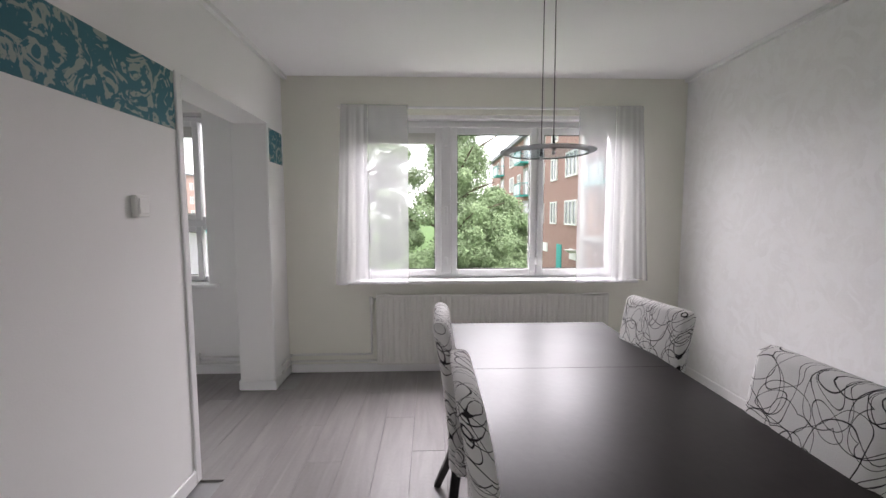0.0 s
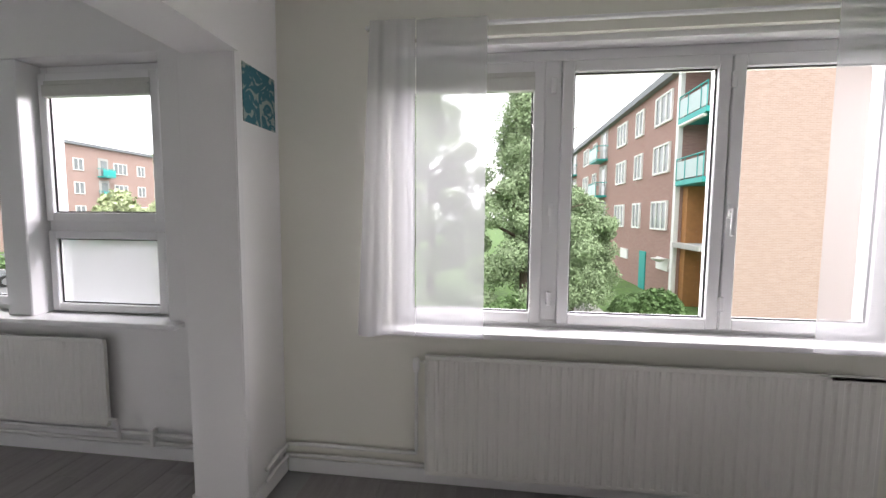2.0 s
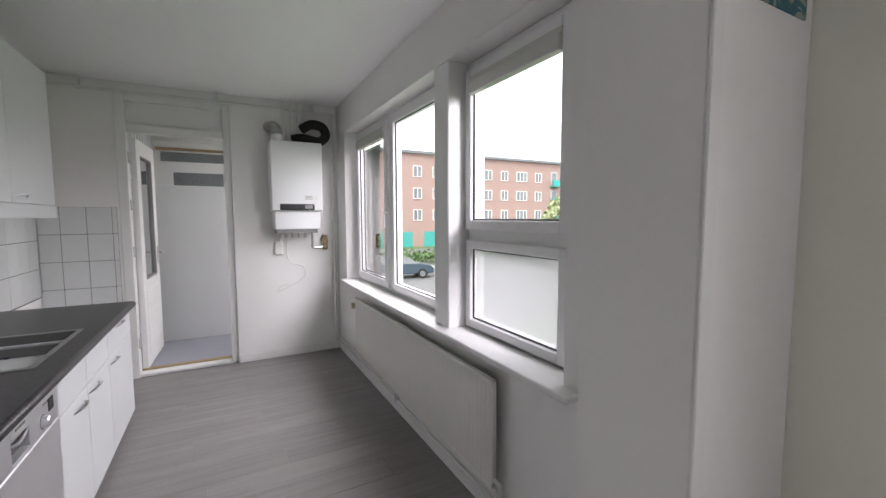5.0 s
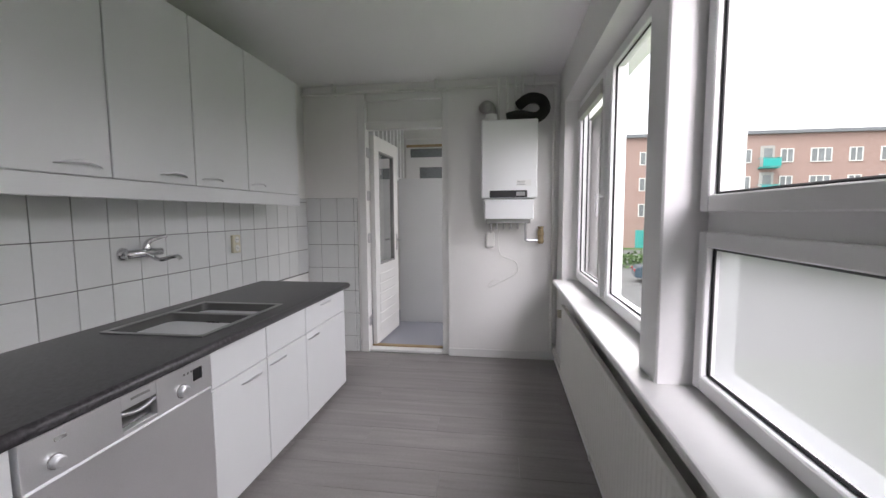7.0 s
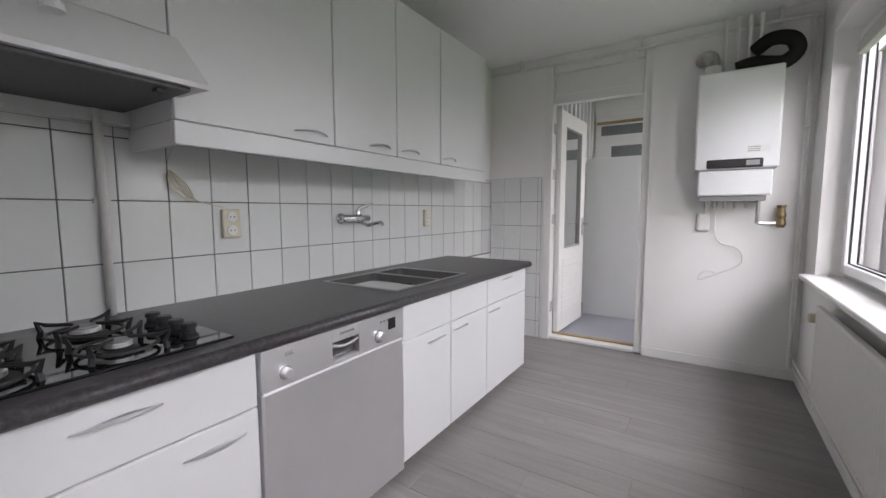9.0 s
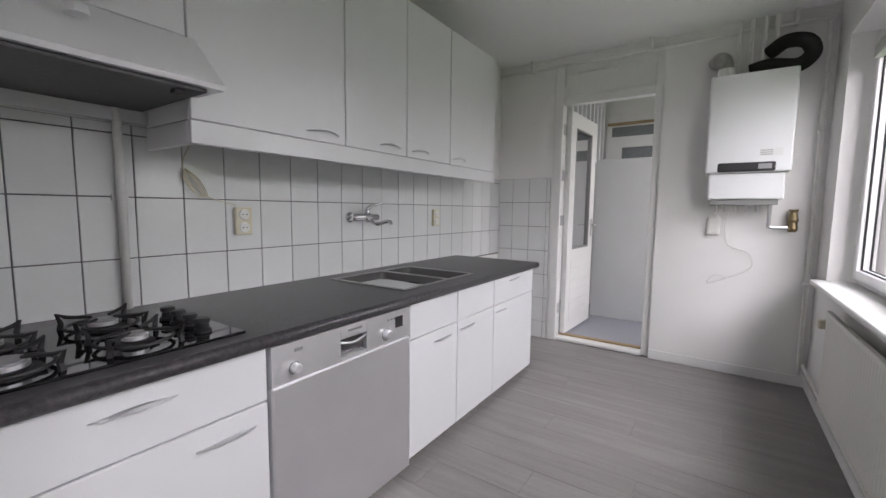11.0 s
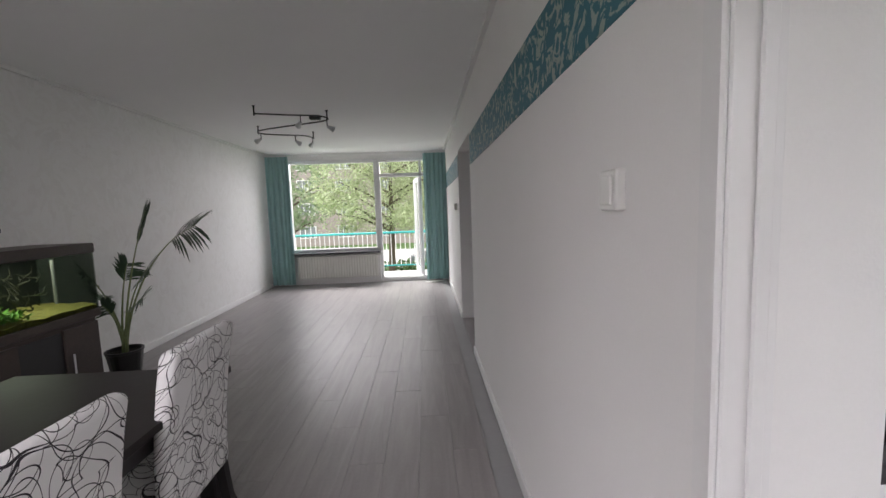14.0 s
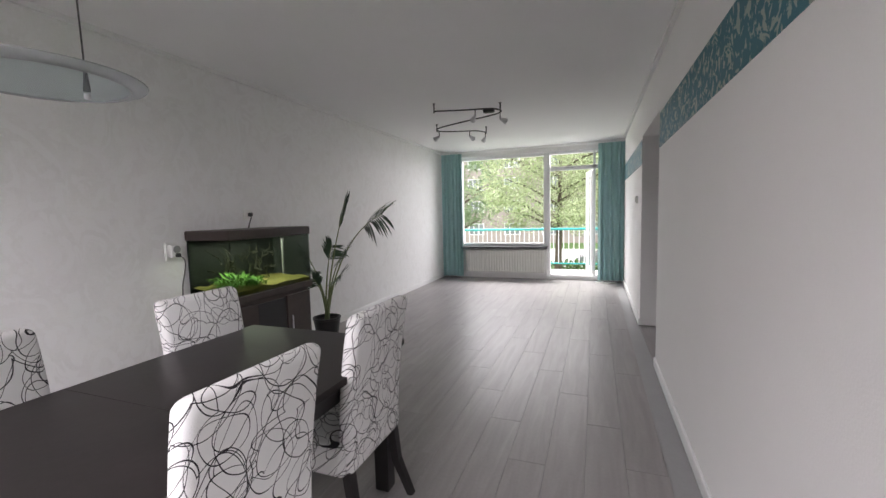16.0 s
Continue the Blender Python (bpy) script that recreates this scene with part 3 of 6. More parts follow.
# the leaf, hinged on its western stile and opened outwards
leaf = B()
frame_ring(leaf, 0, 0.74, 0, 1.93, -0.03, 0.03, 0.085)
bmesh.ops.transform(leaf, matrix=pose(-0.55, YB - 0.06, 0.09, 0, 0, -82), verts=leaf.verts)
lf = part("door_leaf", leaf, PVC, door_1)
pn = pane(B(), 0.085, 0.655, 0.085, 1.845, 0)
bmesh.ops.transform(pn, matrix=pose(-0.55, YB - 0.06, 0.09, 0, 0, -82), verts=pn.verts)
p = part("pane", pn, GLASS, lf)
p.visible_shadow = False

# kitchen doorway: lining, transom, threshold and the half-glazed door that stands open into the lobby
door_2 = tagged(thing("door_2", XE, 2.04, 0, "white half-glazed door standing open into the lobby", "door"), kind="structure")
bm = B()
box(bm, XE - 0.1, 1.62, 0, XE + 0.012, 1.69, 2.42, 0.004)
box(bm, XE - 0.1, 2.40, 0, XE - 0.03, 2.46, 2.42, 0.004)
box(bm, XE - 0.1, 1.69, 2.1, XE - 0.02, 2.4, 2.17, 0.004)
box(bm, XE - 0.1, 1.69, 2.36, XE - 0.02, 2.4, 2.42, 0.004)
box(bm, XE - 0.085, 1.69, 2.17, XE - 0.06, 2.4, 2.36)
part("door_frame", bm, TRIM, door_2)
part("threshold", box(B(), XE - 0.13, 1.69, 0, XE - 0.005, 2.4, 0.03, 0.006), TRIM, door_2, "white threshold")
part("threshold_strip", box(B(), XE - 0.14, 1.69, 0.03, XE - 0.09, 2.4, 0.045, 0.004), THRESH, door_2, "bare wood strip")
DM = pose(XE - 0.11, 1.715, 0.04, 0, 0, 177)
leaf = B()
W, Hh = 0.72, 2.03
box(leaf, 0, -0.02, 0, W, 0.02, 0.78)
box(leaf, 0, -0.02, 1.9, W, 0.02, Hh)
box(leaf, 0, -0.02, 0.78, 0.13, 0.02, 1.9)
box(leaf, W - 0.13, -0.02, 0.78, W, 0.02, 1.9)
for k in range(6):
    box(leaf, 0.1, -0.024, 0.1 + k * 0.1, W - 0.1, 0.024, 0.19 + k * 0.1, 0.004)
bmesh.ops.transform(leaf, matrix=DM, verts=leaf.verts)
lf = part("door_leaf", leaf, TRIM, door_2)
gk = B()
frame_ring(gk, 0.13, W - 0.13, 0.78, 1.9, -0.022, 0.022, 0.016)
bmesh.ops.transform(gk, matrix=DM, verts=gk.verts)
part("glazing_bead", gk, GREYPLASTIC, lf)
pn = pane(B(), 0.13, W - 0.13, 0.78, 1.9, 0)
bmesh.ops.transform(pn, matrix=DM, verts=pn.verts)
part("pane", pn, GLASS, lf)
hd = sweep(B(), [(W - 0.06, -0.02, 1.0), (W - 0.06, -0.07, 1.0), (W - 0.17, -0.07, 1.0)], 0.009)
box(hd, W - 0.08, -0.028, 0.88, W - 0.04, -0.018, 1.06, 0.004)
bmesh.ops.transform(hd, matrix=DM, verts=hd.verts)
part("door_handle", hd, SATIN, lf)
for hz in (0.25, 1.05, 1.45, 1.85):
    part("hinge", box(B(), XE - 0.1, 1.686, hz, XE - 0.02, 1.697, hz + 0.09), SATIN, door_2)

# lobby beyond: a tall white panel, a fanlight and slats over it
solo("lobby_panel", box(B(), -6.1, 1.72, 0.012, -6.06, 3.29, 1.74, 0.004), LACQUER, "tall white board panel standing in the lobby", "panel")
lob = thing("lobby_door", -6.6, 2.1, 0, "white lobby door with dark upper lights", "door")
part("door_leaf", box(B(), -6.645, 1.68, 0.012, -6.6, 2.5, 2.3, 0.006), TRIM, lob)
part("upper_light", box(B(), -6.6, 1.75, 2.06, -6.595, 2.45, 2.17), FARGLASS, lob, "dark narrow fanlight")
part("lower_light", box(B(), -6.6, 1.87, 1.5, -6.595, 2.4, 1.93), FARGLASS, lob, "dark curtained door light")
part("rail", box(B(), -6.6, 1.7, 2.19, -6.57, 2.48, 2.22, 0.004), THRESH, lob)
rack = thing("slatted_screen", -6.0, 1.63, 1.74, "white upright slats over the lobby panel", "screen")
part("rail", box(B(), -6.62, 1.6, 1.74, -5.25, 1.66, 1.78, 0.004), LACQUER, rack)
for k in range(9):
    part("slat", box(B(), -6.6 + 0.155 * k, 1.61, 1.78, -6.555 + 0.155 * k, 1.66, 2.49, 0.003), LACQUER, rack)

# ---------- floor planks ----------
def lay_planks():
    """Rows of laminate along y; whole planks share meshes by length."""
    cache = {}
    rng = random.Random(4)
    w, L = 0.192, 1.285
    def plank(x0, x1, y0, y1):
        if y1 - y0 < 0.03 or x1 - x0 < 0.01:
            return
        key = (round(x1 - x0, 3), round(y1 - y0, 3))
        if key not in cache:
            bm = B()
            box(bm, 0.0005, 0.0005, -0.012, key[0] - 0.0005, key[1] - 0.0005, 0.0)
            top = [f for f in bm.faces if f.normal.z > 0.5 or all(abs(v.co.z) < 1e-6 for v in f.verts)]
            bmesh.ops.bevel(bm, geom=list({e for f in top for e in f.edges}), offset=0.0013, segments=1, affect="EDGES")
            cache[key] = mesh_of("plank", bm, PLANK)
        ob = new("plank", cache[key])
        ob.parent = floor
        ob.location = (x0, y0, 0)
    x = XE
    row = 0
    while x < XR - 0.001:
        x1 = min(x + w, XR)
        spans = []
        if x1 <= XK + 0.02:
            spans.append((YT, YN))
        elif x < XP:
            spans.append((YE, 3.08 if x1 > -1.355 else YN))
        else:
            spans.append((YS, YN))
        for a, b in spans:
            y = a - (0.31 * row % 1) * L
            while y < b:
                plank(x, x1, max(y, a), min(y + L, b))
                y += L
        x = x1
        row += 1


lay_planks()
structure("floor_strip", box(B(), XK, -2.47, -0.012, XP, -1.2, 0.001), PLANK, "grey laminate strip in the hall opening")


# ---------- kitchen ----------
def bow_handle(bm, x0, x1, z, y, out=0.03):
    """Arched bar handle along x on a front at y."""
    n = 10
    sweep(bm, [(x0 + (x1 - x0) * k / n, y + out * math.sin(math.pi * k / n) ** 0.7, z + 0.012 * math.sin(math.pi * k / n)) for k in range(n + 1)], [0.003 + 0.0045 * math.sin(math.pi * k / n) for k in range(n + 1)], 6)
    return bm


ZW = 0.81
FY = 1.775


def base_unit(name, x0, x1, label, fronts):
    """Base cabinet between x0 and x1; fronts are (z0, z1, handle range or None)."""
    u = thing(name, (x0 + x1) / 2, YT, 0, label, "cabinet", "white base cabinets")
    part("body", box(B(), x0, YT + 0.01, 0.06, x1, FY - 0.02, ZW - 0.04), LACQUER, u)
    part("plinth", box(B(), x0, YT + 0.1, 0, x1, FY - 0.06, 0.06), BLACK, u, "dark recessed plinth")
    for z0, z1, hd, nm in fronts:
        f = part(nm, box(B(), x0 + 0.002, FY - 0.018, z0, x1 - 0.002, FY + 0.002, z1, 0.003), LACQUER, u)
        if hd:
            part("handle", bow_handle(B(), hd[0], hd[1], hd[2], FY), HANDLE, f, "arched satin handle")
    return u


base_unit("base_cabinet", -2.047, XK - 0.002, "white base cabinet with a deep drawer over a door", [(0.602, 0.765, (-1.8, -1.624, 0.71), "drawer_front"), (0.05, 0.596, (-2.005, -1.836, 0.537), "door")])
base_unit("base_cabinet", -3.127, -2.727, "white sink cabinet with a blank panel over a door", [(0.605, 0.765, None, "panel"), (0.05, 0.6, (-3.072, -2.918, 0.548), "door")])
base_unit("base_cabinet", -3.541, -3.129, "white sink cabinet with a blank panel over a door", [(0.605, 0.765, None, "panel"), (0.05, 0.6, (-3.305, -3.151, 0.553), "door")])
base_unit("base_cabinet", -4.155, -3.543, "white base cabinet with a drawer over a door", [(0.605, 0.765, (-3.907, -3.752, 0.73), "drawer_front"), (0.05, 0.6, (-3.714, -3.561, 0.558), "door")])

# worktop in pieces round the sink cut-out, one mesh
wt = B()
SX0, SX1, SY0, SY1 = -3.40, -2.785, 1.225, 1.70
box(wt, -4.18, YT, ZW - 0.04, SX0, 1.795, ZW)
box(wt, SX1, YT, ZW - 0.04, XK - 0.001, 1.795, ZW)
box(wt, SX0, YT, ZW - 0.04, SX1, SY0, ZW)
box(wt, SX0, SY1, ZW - 0.04, SX1, 1.795, ZW)
worktop = thing("worktop", -2.790, YT, ZW, "dark grey speckled laminate worktop with a rounded front edge", "worktop")
bmesh.ops.remove_doubles(wt, verts=wt.verts, dist=0.0005)
part("slab", wt, COUNTER, worktop)
part("front_edge", sweep(B(), [(-4.18, 1.795, ZW - 0.02), (XK - 0.001, 1.795, ZW - 0.02)], 0.0199, 12), COUNTER, worktop, smooth=True)

# sink: rim, two bowls, drain
sink = thing("sink", -3.165, 1.42, ZW, "stainless steel inset sink with two bowls", "sink")
rim = B()
for q in ((SX0 - 0.012, SY0 - 0.012, SX1 + 0.012, SY0 + 0.012), (SX0 - 0.012, SY1 - 0.012, SX1 + 0.012, SY1 + 0.012), (SX0 - 0.012, SY0 + 0.012, SX0 + 0.012, SY1 - 0.012), (SX1 - 0.012, SY0 + 0.012, SX1 + 0.012, SY1 - 0.012), (-3.165, SY0 + 0.012, -3.14, SY1 - 0.012)):
    box(rim, q[0], q[1], ZW, q[2], q[3], ZW + 0.005, 0.002)
bmesh.ops.remove_doubles(rim, verts=rim.verts, dist=0.0005)
part("rim", rim, RIMSTEEL, sink)


def bowl(x0, x1, y0, y1, deep):
    bm = B()
    box(bm, x0, y0, ZW - deep, x1, y1, ZW + 0.001)
    top = [f for f in bm.faces if all(v.co.z > ZW for v in f.verts)]
    bmesh.ops.delete(bm, geom=top, context="FACES")
    es = [e for e in bm.edges if not e.is_boundary]
    bmesh.ops.bevel(bm, geom=es, offset=0.045, segments=5, affect="EDGES", profile=0.5)
    return bm


part("bowl", bowl(-3.14, SX1 - 0.012, SY0 + 0.012, SY1 - 0.012, 0.16), SHADEDSTEEL, sink, smooth=True)
part("bowl", bowl(SX0 + 0.012, -3.165, SY0 + 0.012, SY1 - 0.012, 0.12), SHADEDSTEEL, sink, smooth=True)
dr = B()
for i in range(3):
    for j in range(2):
        box(dr, -3.132, 1.45 + 0.025 * i, ZW - 0.07 + 0.022 * j, -3.139, 1.468 + 0.025 * i, ZW - 0.055 + 0.022 * j)
part("overflow_slots", dr, BLACK, sink)

# wall tap
tap = thing("wall_tap", -3.078, YT, 1.130, "chrome wall-mounted mixer tap with a long spout", "tap")
for cx in (-3.020, -3.165):
    bm = B()
    sweep(bm, [(cx, YT + 0.008, 1.130), (cx, YT + 0.02, 1.130), (cx, YT + 0.03, 1.130)], [0.032, 0.03, 0.014], 16)
    sweep(bm, [(cx, YT + 0.02, 1.130), (cx, YT + 0.06, 1.130)], 0.013, 12)
    part("flange", bm, CHROME, tap, smooth=True)
part("body", sweep(B(), [(-2.992, YT + 0.06, 1.130), (-3.194, YT + 0.06, 1.130)], 0.021, 14), CHROME, tap, smooth=True)
part("spout", sweep(B(), arc([(-3.136, YT + 0.06, 1.110), (-3.146, YT + 0.1, 1.090), (-3.165, YT + 0.15, 1.105), (-3.174, YT + 0.18, 1.105), (-3.177, YT + 0.19, 1.090)], 5), 0.011, 10), CHROME, tap, smooth=True)
part("lever", sweep(B(), arc([(-3.107, YT + 0.06, 1.150), (-3.117, YT + 0.07, 1.190), (-3.165, YT + 0.13, 1.215)], 4), [0.02, 0.02, 0.018, 0.014, 0.012, 0.01, 0.009, 0.008, 0.007], 10), CHROME, tap, smooth=True)

# dishwasher
dw = thing("dishwasher", -2.386, FY, 0, "brushed steel built-under dishwasher with a recessed handle", "dishwasher")
D0, D1 = -2.722, -2.054
P0, P1 = -2.456, -2.326
part("body", box(B(), D0, YT + 0.05, 0.03, D1, FY - 0.03, ZW - 0.045), GREYPLASTIC, dw)
part("door", box(B(), D0, FY - 0.03, 0.03, D1, FY + 0.012, 0.632, 0.006), STEEL, dw)
pan = B()
box(pan, D0, FY - 0.03, 0.6345, P0, FY + 0.012, 0.762, 0.0012)
box(pan, P1, FY - 0.03, 0.6345, D1, FY + 0.012, 0.762, 0.0012)
box(pan, P0, FY - 0.03, 0.715, P1, FY + 0.012, 0.762, 0.0012)
box(pan, P0, FY - 0.03, 0.6345, P1, FY + 0.012, 0.648, 0.0012)
bmesh.ops.remove_doubles(pan, verts=pan.verts, dist=0.0005)
panel = part("control_panel", pan, STEEL, dw)
# pocket back takes the darker steel as painted shade of the recess
part("handle_pocket", box(B(), P0 + 0.002, FY - 0.022, 0.65, P1 - 0.002, FY - 0.012, 0.713), SHADEDSTEEL, panel, "recessed steel handle pocket, darkened for the shade in it")
part("handle_lip", sweep(B(), arc([(P0 + 0.002, FY + 0.004, 0.702), ((P0 + P1) / 2, FY + 0.008, 0.69), (P1 - 0.002, FY + 0.004, 0.702)], 5), 0.007, 8), SATIN, panel, smooth=True)
for kx, kr in ((-2.134, 0.018), (-2.566, 0.022)):
    kb = sweep(B(), [(kx, FY + 0.01, 0.676), (kx, FY + 0.03, 0.676), (kx, FY + 0.034, 0.676)], [kr, kr * 0.92, kr * 0.7], 20)
    knob = part("knob", kb, STEEL, panel, "round steel dial")
    part("collar", sweep(B(), [(kx, FY + 0.0118, 0.676), (kx, FY + 0.0135, 0.676)], kr * 1.18, 20), GREYPLASTIC, panel, "dark ring round the dial")
part("display", box(B(), -2.665, FY + 0.011, 0.69, -2.622, FY + 0.015, 0.735), BLACK, panel, "small dark display")
bt = B()
for k in range(3):
    box(bt, -2.575 - 0.018 * k, FY + 0.011, 0.728, -2.581 - 0.018 * k, FY + 0.0145, 0.735)
part("indicator", bt, GREYPLASTIC, panel)
part("maker_mark", box(B(), -2.43, FY + 0.011, 0.737, -2.36, FY + 0.0135, 0.745), GREYPLASTIC, panel, "small grey maker mark")
part("type_mark", box(B(), -2.165, FY + 0.011, 0.728, -2.135, FY + 0.0135, 0.738), GREYPLASTIC, panel, "small grey type mark")
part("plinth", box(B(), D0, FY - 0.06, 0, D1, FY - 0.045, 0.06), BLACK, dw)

# hob
hob = thing("gas_hob", -1.722, 1.45, ZW, "black glass gas hob with four cast iron pan supports", "hob")
HX0, HX1 = -2.01, -1.42
part("glass", box(B(), HX0, 1.235, ZW, HX1, 1.735, ZW + 0.008, 0.003), HOBGLASS, hob)


def burner(cx, cy, r):
    z = ZW + 0.008
    bn = part("burner", lathe(B(), [(r * 1.5, z), (r * 1.45, z + 0.007), (r * 1.05, z + 0.01), (r * 1.05, z + 0.014)], cx, cy, 24), IRON, hob)
    part("flame_ring", lathe(B(), [(r, z + 0.014), (r, z + 0.024), (r * 0.92, z + 0.0255)], cx, cy, 24), STEEL, bn, "serrated steel flame ring")
    part("cap", lathe(B(), [(r * 0.9, z + 0.0255), (r * 0.88, z + 0.03), (r * 0.5, z + 0.032)], cx, cy, 24), GREYPLASTIC, bn, "grey enamelled burner cap")
    g = B()
    for k in range(4):
        a = math.pi / 4 + k * math.pi / 2
        ca, sa = math.cos(a), math.sin(a)
        sweep(g, [(cx + ca * r * 0.8, cy + sa * r * 0.8, z + 0.036), (cx + ca * 0.095, cy + sa * 0.095, z + 0.038), (cx + ca * 0.118, cy + sa * 0.118, z + 0.046), (cx + ca * 0.108, cy + sa * 0.108, z + 0.02), (cx + ca * 0.112, cy + sa * 0.112, z)], [0.004, 0.006, 0.006, 0.007, 0.008], 5)
    ring = [(cx + 0.085 * math.cos(2 * math.pi * k / 24), cy + 0.085 * math.sin(2 * math.pi * k / 24), z + 0.014) for k in range(25)]
    sweep(g, ring, 0.005, 5)
    part("pan_support", g, IRON, hob)


for q in ((-1.775, 1.38, 0.036), (-1.53, 1.39, 0.04), (-1.775, 1.61, 0.03), (-1.53, 1.62, 0.045)):
    burner(*q)
for k in range(4):
    cx, cy = -1.93, 1.42 + 0.075 * k
    part("knob", lathe(B(), [(0.023, ZW + 0.008), (0.024, ZW + 0.015), (0.017, ZW + 0.02), (0.016, ZW + 0.034), (0.021, ZW + 0.038), (0.02, ZW + 0.048), (0.016, ZW + 0.05)], cx, cy, 14), BLACK, hob)


# wall units and hood
UY, UZ0, UZ1 = 1.43, 1.467, 2.29


def wall_unit(x0, x1, z0, z1, label, handle):
    u = thing("wall_cabinet", (x0 + x1) / 2, YT, z0, label, "cabinet", "white wall cabinets")
    part("body", box(B(), x0, YT + 0.001, z0, x1, UY - 0.02, z1), LACQUER, u)
    d = part("door", box(B(), x0 + 0.002, UY - 0.019, z0, x1 - 0.002, UY, z1, 0.003), LACQUER, u)
    if handle:
        part("handle", bow_handle(B(), handle[0], handle[1], z0 + 0.035, UY - 0.001, 0.026), HANDLE, d, "arched satin handle")
    return u


wall_unit(-2.69, -2.022, UZ0, UZ1, "wide white wall cabinet with a satin handle", (-2.65, -2.474))
wall_unit(-3.134, -2.692, UZ0, UZ1, "white wall cabinet with a satin handle", (-3.077, -2.918))
wall_unit(-3.567, -3.136, UZ0, UZ1, "white wall cabinet with a satin handle", (-3.336, -3.176))
wall_unit(-4.183, -3.569, UZ0, UZ1, "wide white wall cabinet with a satin handle", (-3.748, -3.597))
wall_unit(-2.02, XK - 0.002, 1.72, UZ1, "white wall cabinet over the cooker hood", None)
pelmet = thing("light_pelmet", -3.1, UY, 1.385, "white pelmet strip under the wall cabinets", "pelmet")
part("front", box(B(), -4.186, UY - 0.02, 1.387, -2.02, UY + 0.004, UZ0 - 0.004, 0.003), LACQUER, pelmet)
part("return", box(B(), -2.04, YT + 0.002, 1.387, -2.02, UY - 0.021, UZ0 - 0.004, 0.002), LACQUER, pelmet)
solo("lamp_batten", box(B(), -2.79, UY - 0.08, 1.44, -2.4, UY - 0.05, 1.465, 0.003), GREYPLASTIC, "slim grey lamp batten under the wall cabinets", "lamp")

hood = thing("cooker_hood", -1.683, 1.35, 1.55, "white cooker hood with a sloped visor and grey filter", "cooker hood")
vis = B()
yy = [(UY - 0.3, 1.545), (1.605, 1.53), (1.605, 1.545), (UY, 1.718), (UY - 0.3, 1.718)]
a = [vis.verts.new((-2.045, y, z)) for y, z in yy]
b = [vis.verts.new((XK - 0.002, y, z)) for y, z in yy]
vis.faces.new(a)
vis.faces.new(b[::-1])
for k in range(5):
    vis.faces.new((a[k], b[k], b[(k + 1) % 5], a[(k + 1) % 5]))
part("visor", vis, LACQUER, hood)
part("filter", box(B(), -2.001, YT + 0.03, 1.518, XK - 0.02, 1.585, 1.5295, 0.002), FILTER, hood, "grey grease filter")
part("latch", box(B(), -1.943, 1.53, 1.508, -1.924, 1.56, 1.519), BLACK, hood)
part("latch", box(B(), -1.443, 1.53, 1.508, -1.424, 1.56, 1.519), BLACK, hood)
part("button", lathe(B(), [(0.026, 1.65), (0.024, 1.67), (0.015, 1.676)], -1.722, 1.53, 16), LACQUER, hood)
part("trim_strip", box(B(), XK - 0.02, YT + 0.002, 1.475, -2.020, YT + 0.03, 1.53, 0.002), LACQUER, hood)

# gas pipe beside the hob
gp = thing("gas_pipe", -1.943, YT, ZW, "white painted gas pipe down the tiled wall", "pipe")
part("pipe", sweep(B(), [(-1.924, YT + 0.028, ZW), (-1.924, YT + 0.028, 1.5), (-1.914, YT + 0.028, 1.54)], 0.014, 10), PIPE, gp, smooth=True)
part("bracket", box(B(), -1.948, YT + 0.009, 1.2, -1.900, YT + 0.02, 1.22), PIPE, gp)


def socket(x, z, double):
    s = thing("wall_socket", x, YT, z, "ivory double wall socket on the tiles" if double else "ivory wall socket on the tiles", "socket")
    h = 0.062
    part("plate", box(B(), x - 0.04, YT + 0.008, z - h, x + 0.04, YT + 0.03, z + h, 0.006, 2), IVORY, s)
    for dz in ((0.029, -0.029) if double else (0.0,)):
        bm = sweep(B(), [(x, YT + 0.03, z + dz), (x, YT + 0.034, z + dz)], [0.024, 0.022], 18)
        part("outlet", bm, SWITCH, s, "round outlet")
        hb = B()
        for dx in (-0.009, 0.009):
            sweep(hb, [(x + dx, YT + 0.034, z + dz), (x + dx, YT + 0.0352, z + dz)], 0.003, 6)
        part("pin_hole", hb, BLACK, s)
    return s


socket(-2.373, 1.12, True)
socket(-3.872, 1.12, True)
cord = B()
sweep(cord, arc([(-2.078, UY - 0.12, 1.41), (-2.116, YT + 0.06, 1.35), (-2.155, YT + 0.02, 1.28), (-2.232, YT + 0.02, 1.22), (-2.337, YT + 0.04, 1.19)], 6), 0.0022, 6)
for k in range(4):
    sweep(cord, arc([(-2.135, YT + 0.025 + 0.004 * k, 1.33), (-2.164 - 0.008 * k, YT + 0.03, 1.29), (-2.198 - 0.007 * k, YT + 0.03, 1.225), (-2.176, YT + 0.035, 1.23), (-2.150 + 0.006 * k, YT + 0.03, 1.28), (-2.135, YT + 0.025, 1.33)], 5), 0.0022, 6)
solo("hanging_cable", cord, IVORY, "coiled ivory cable hanging on the tiles", "cable", smooth=True)


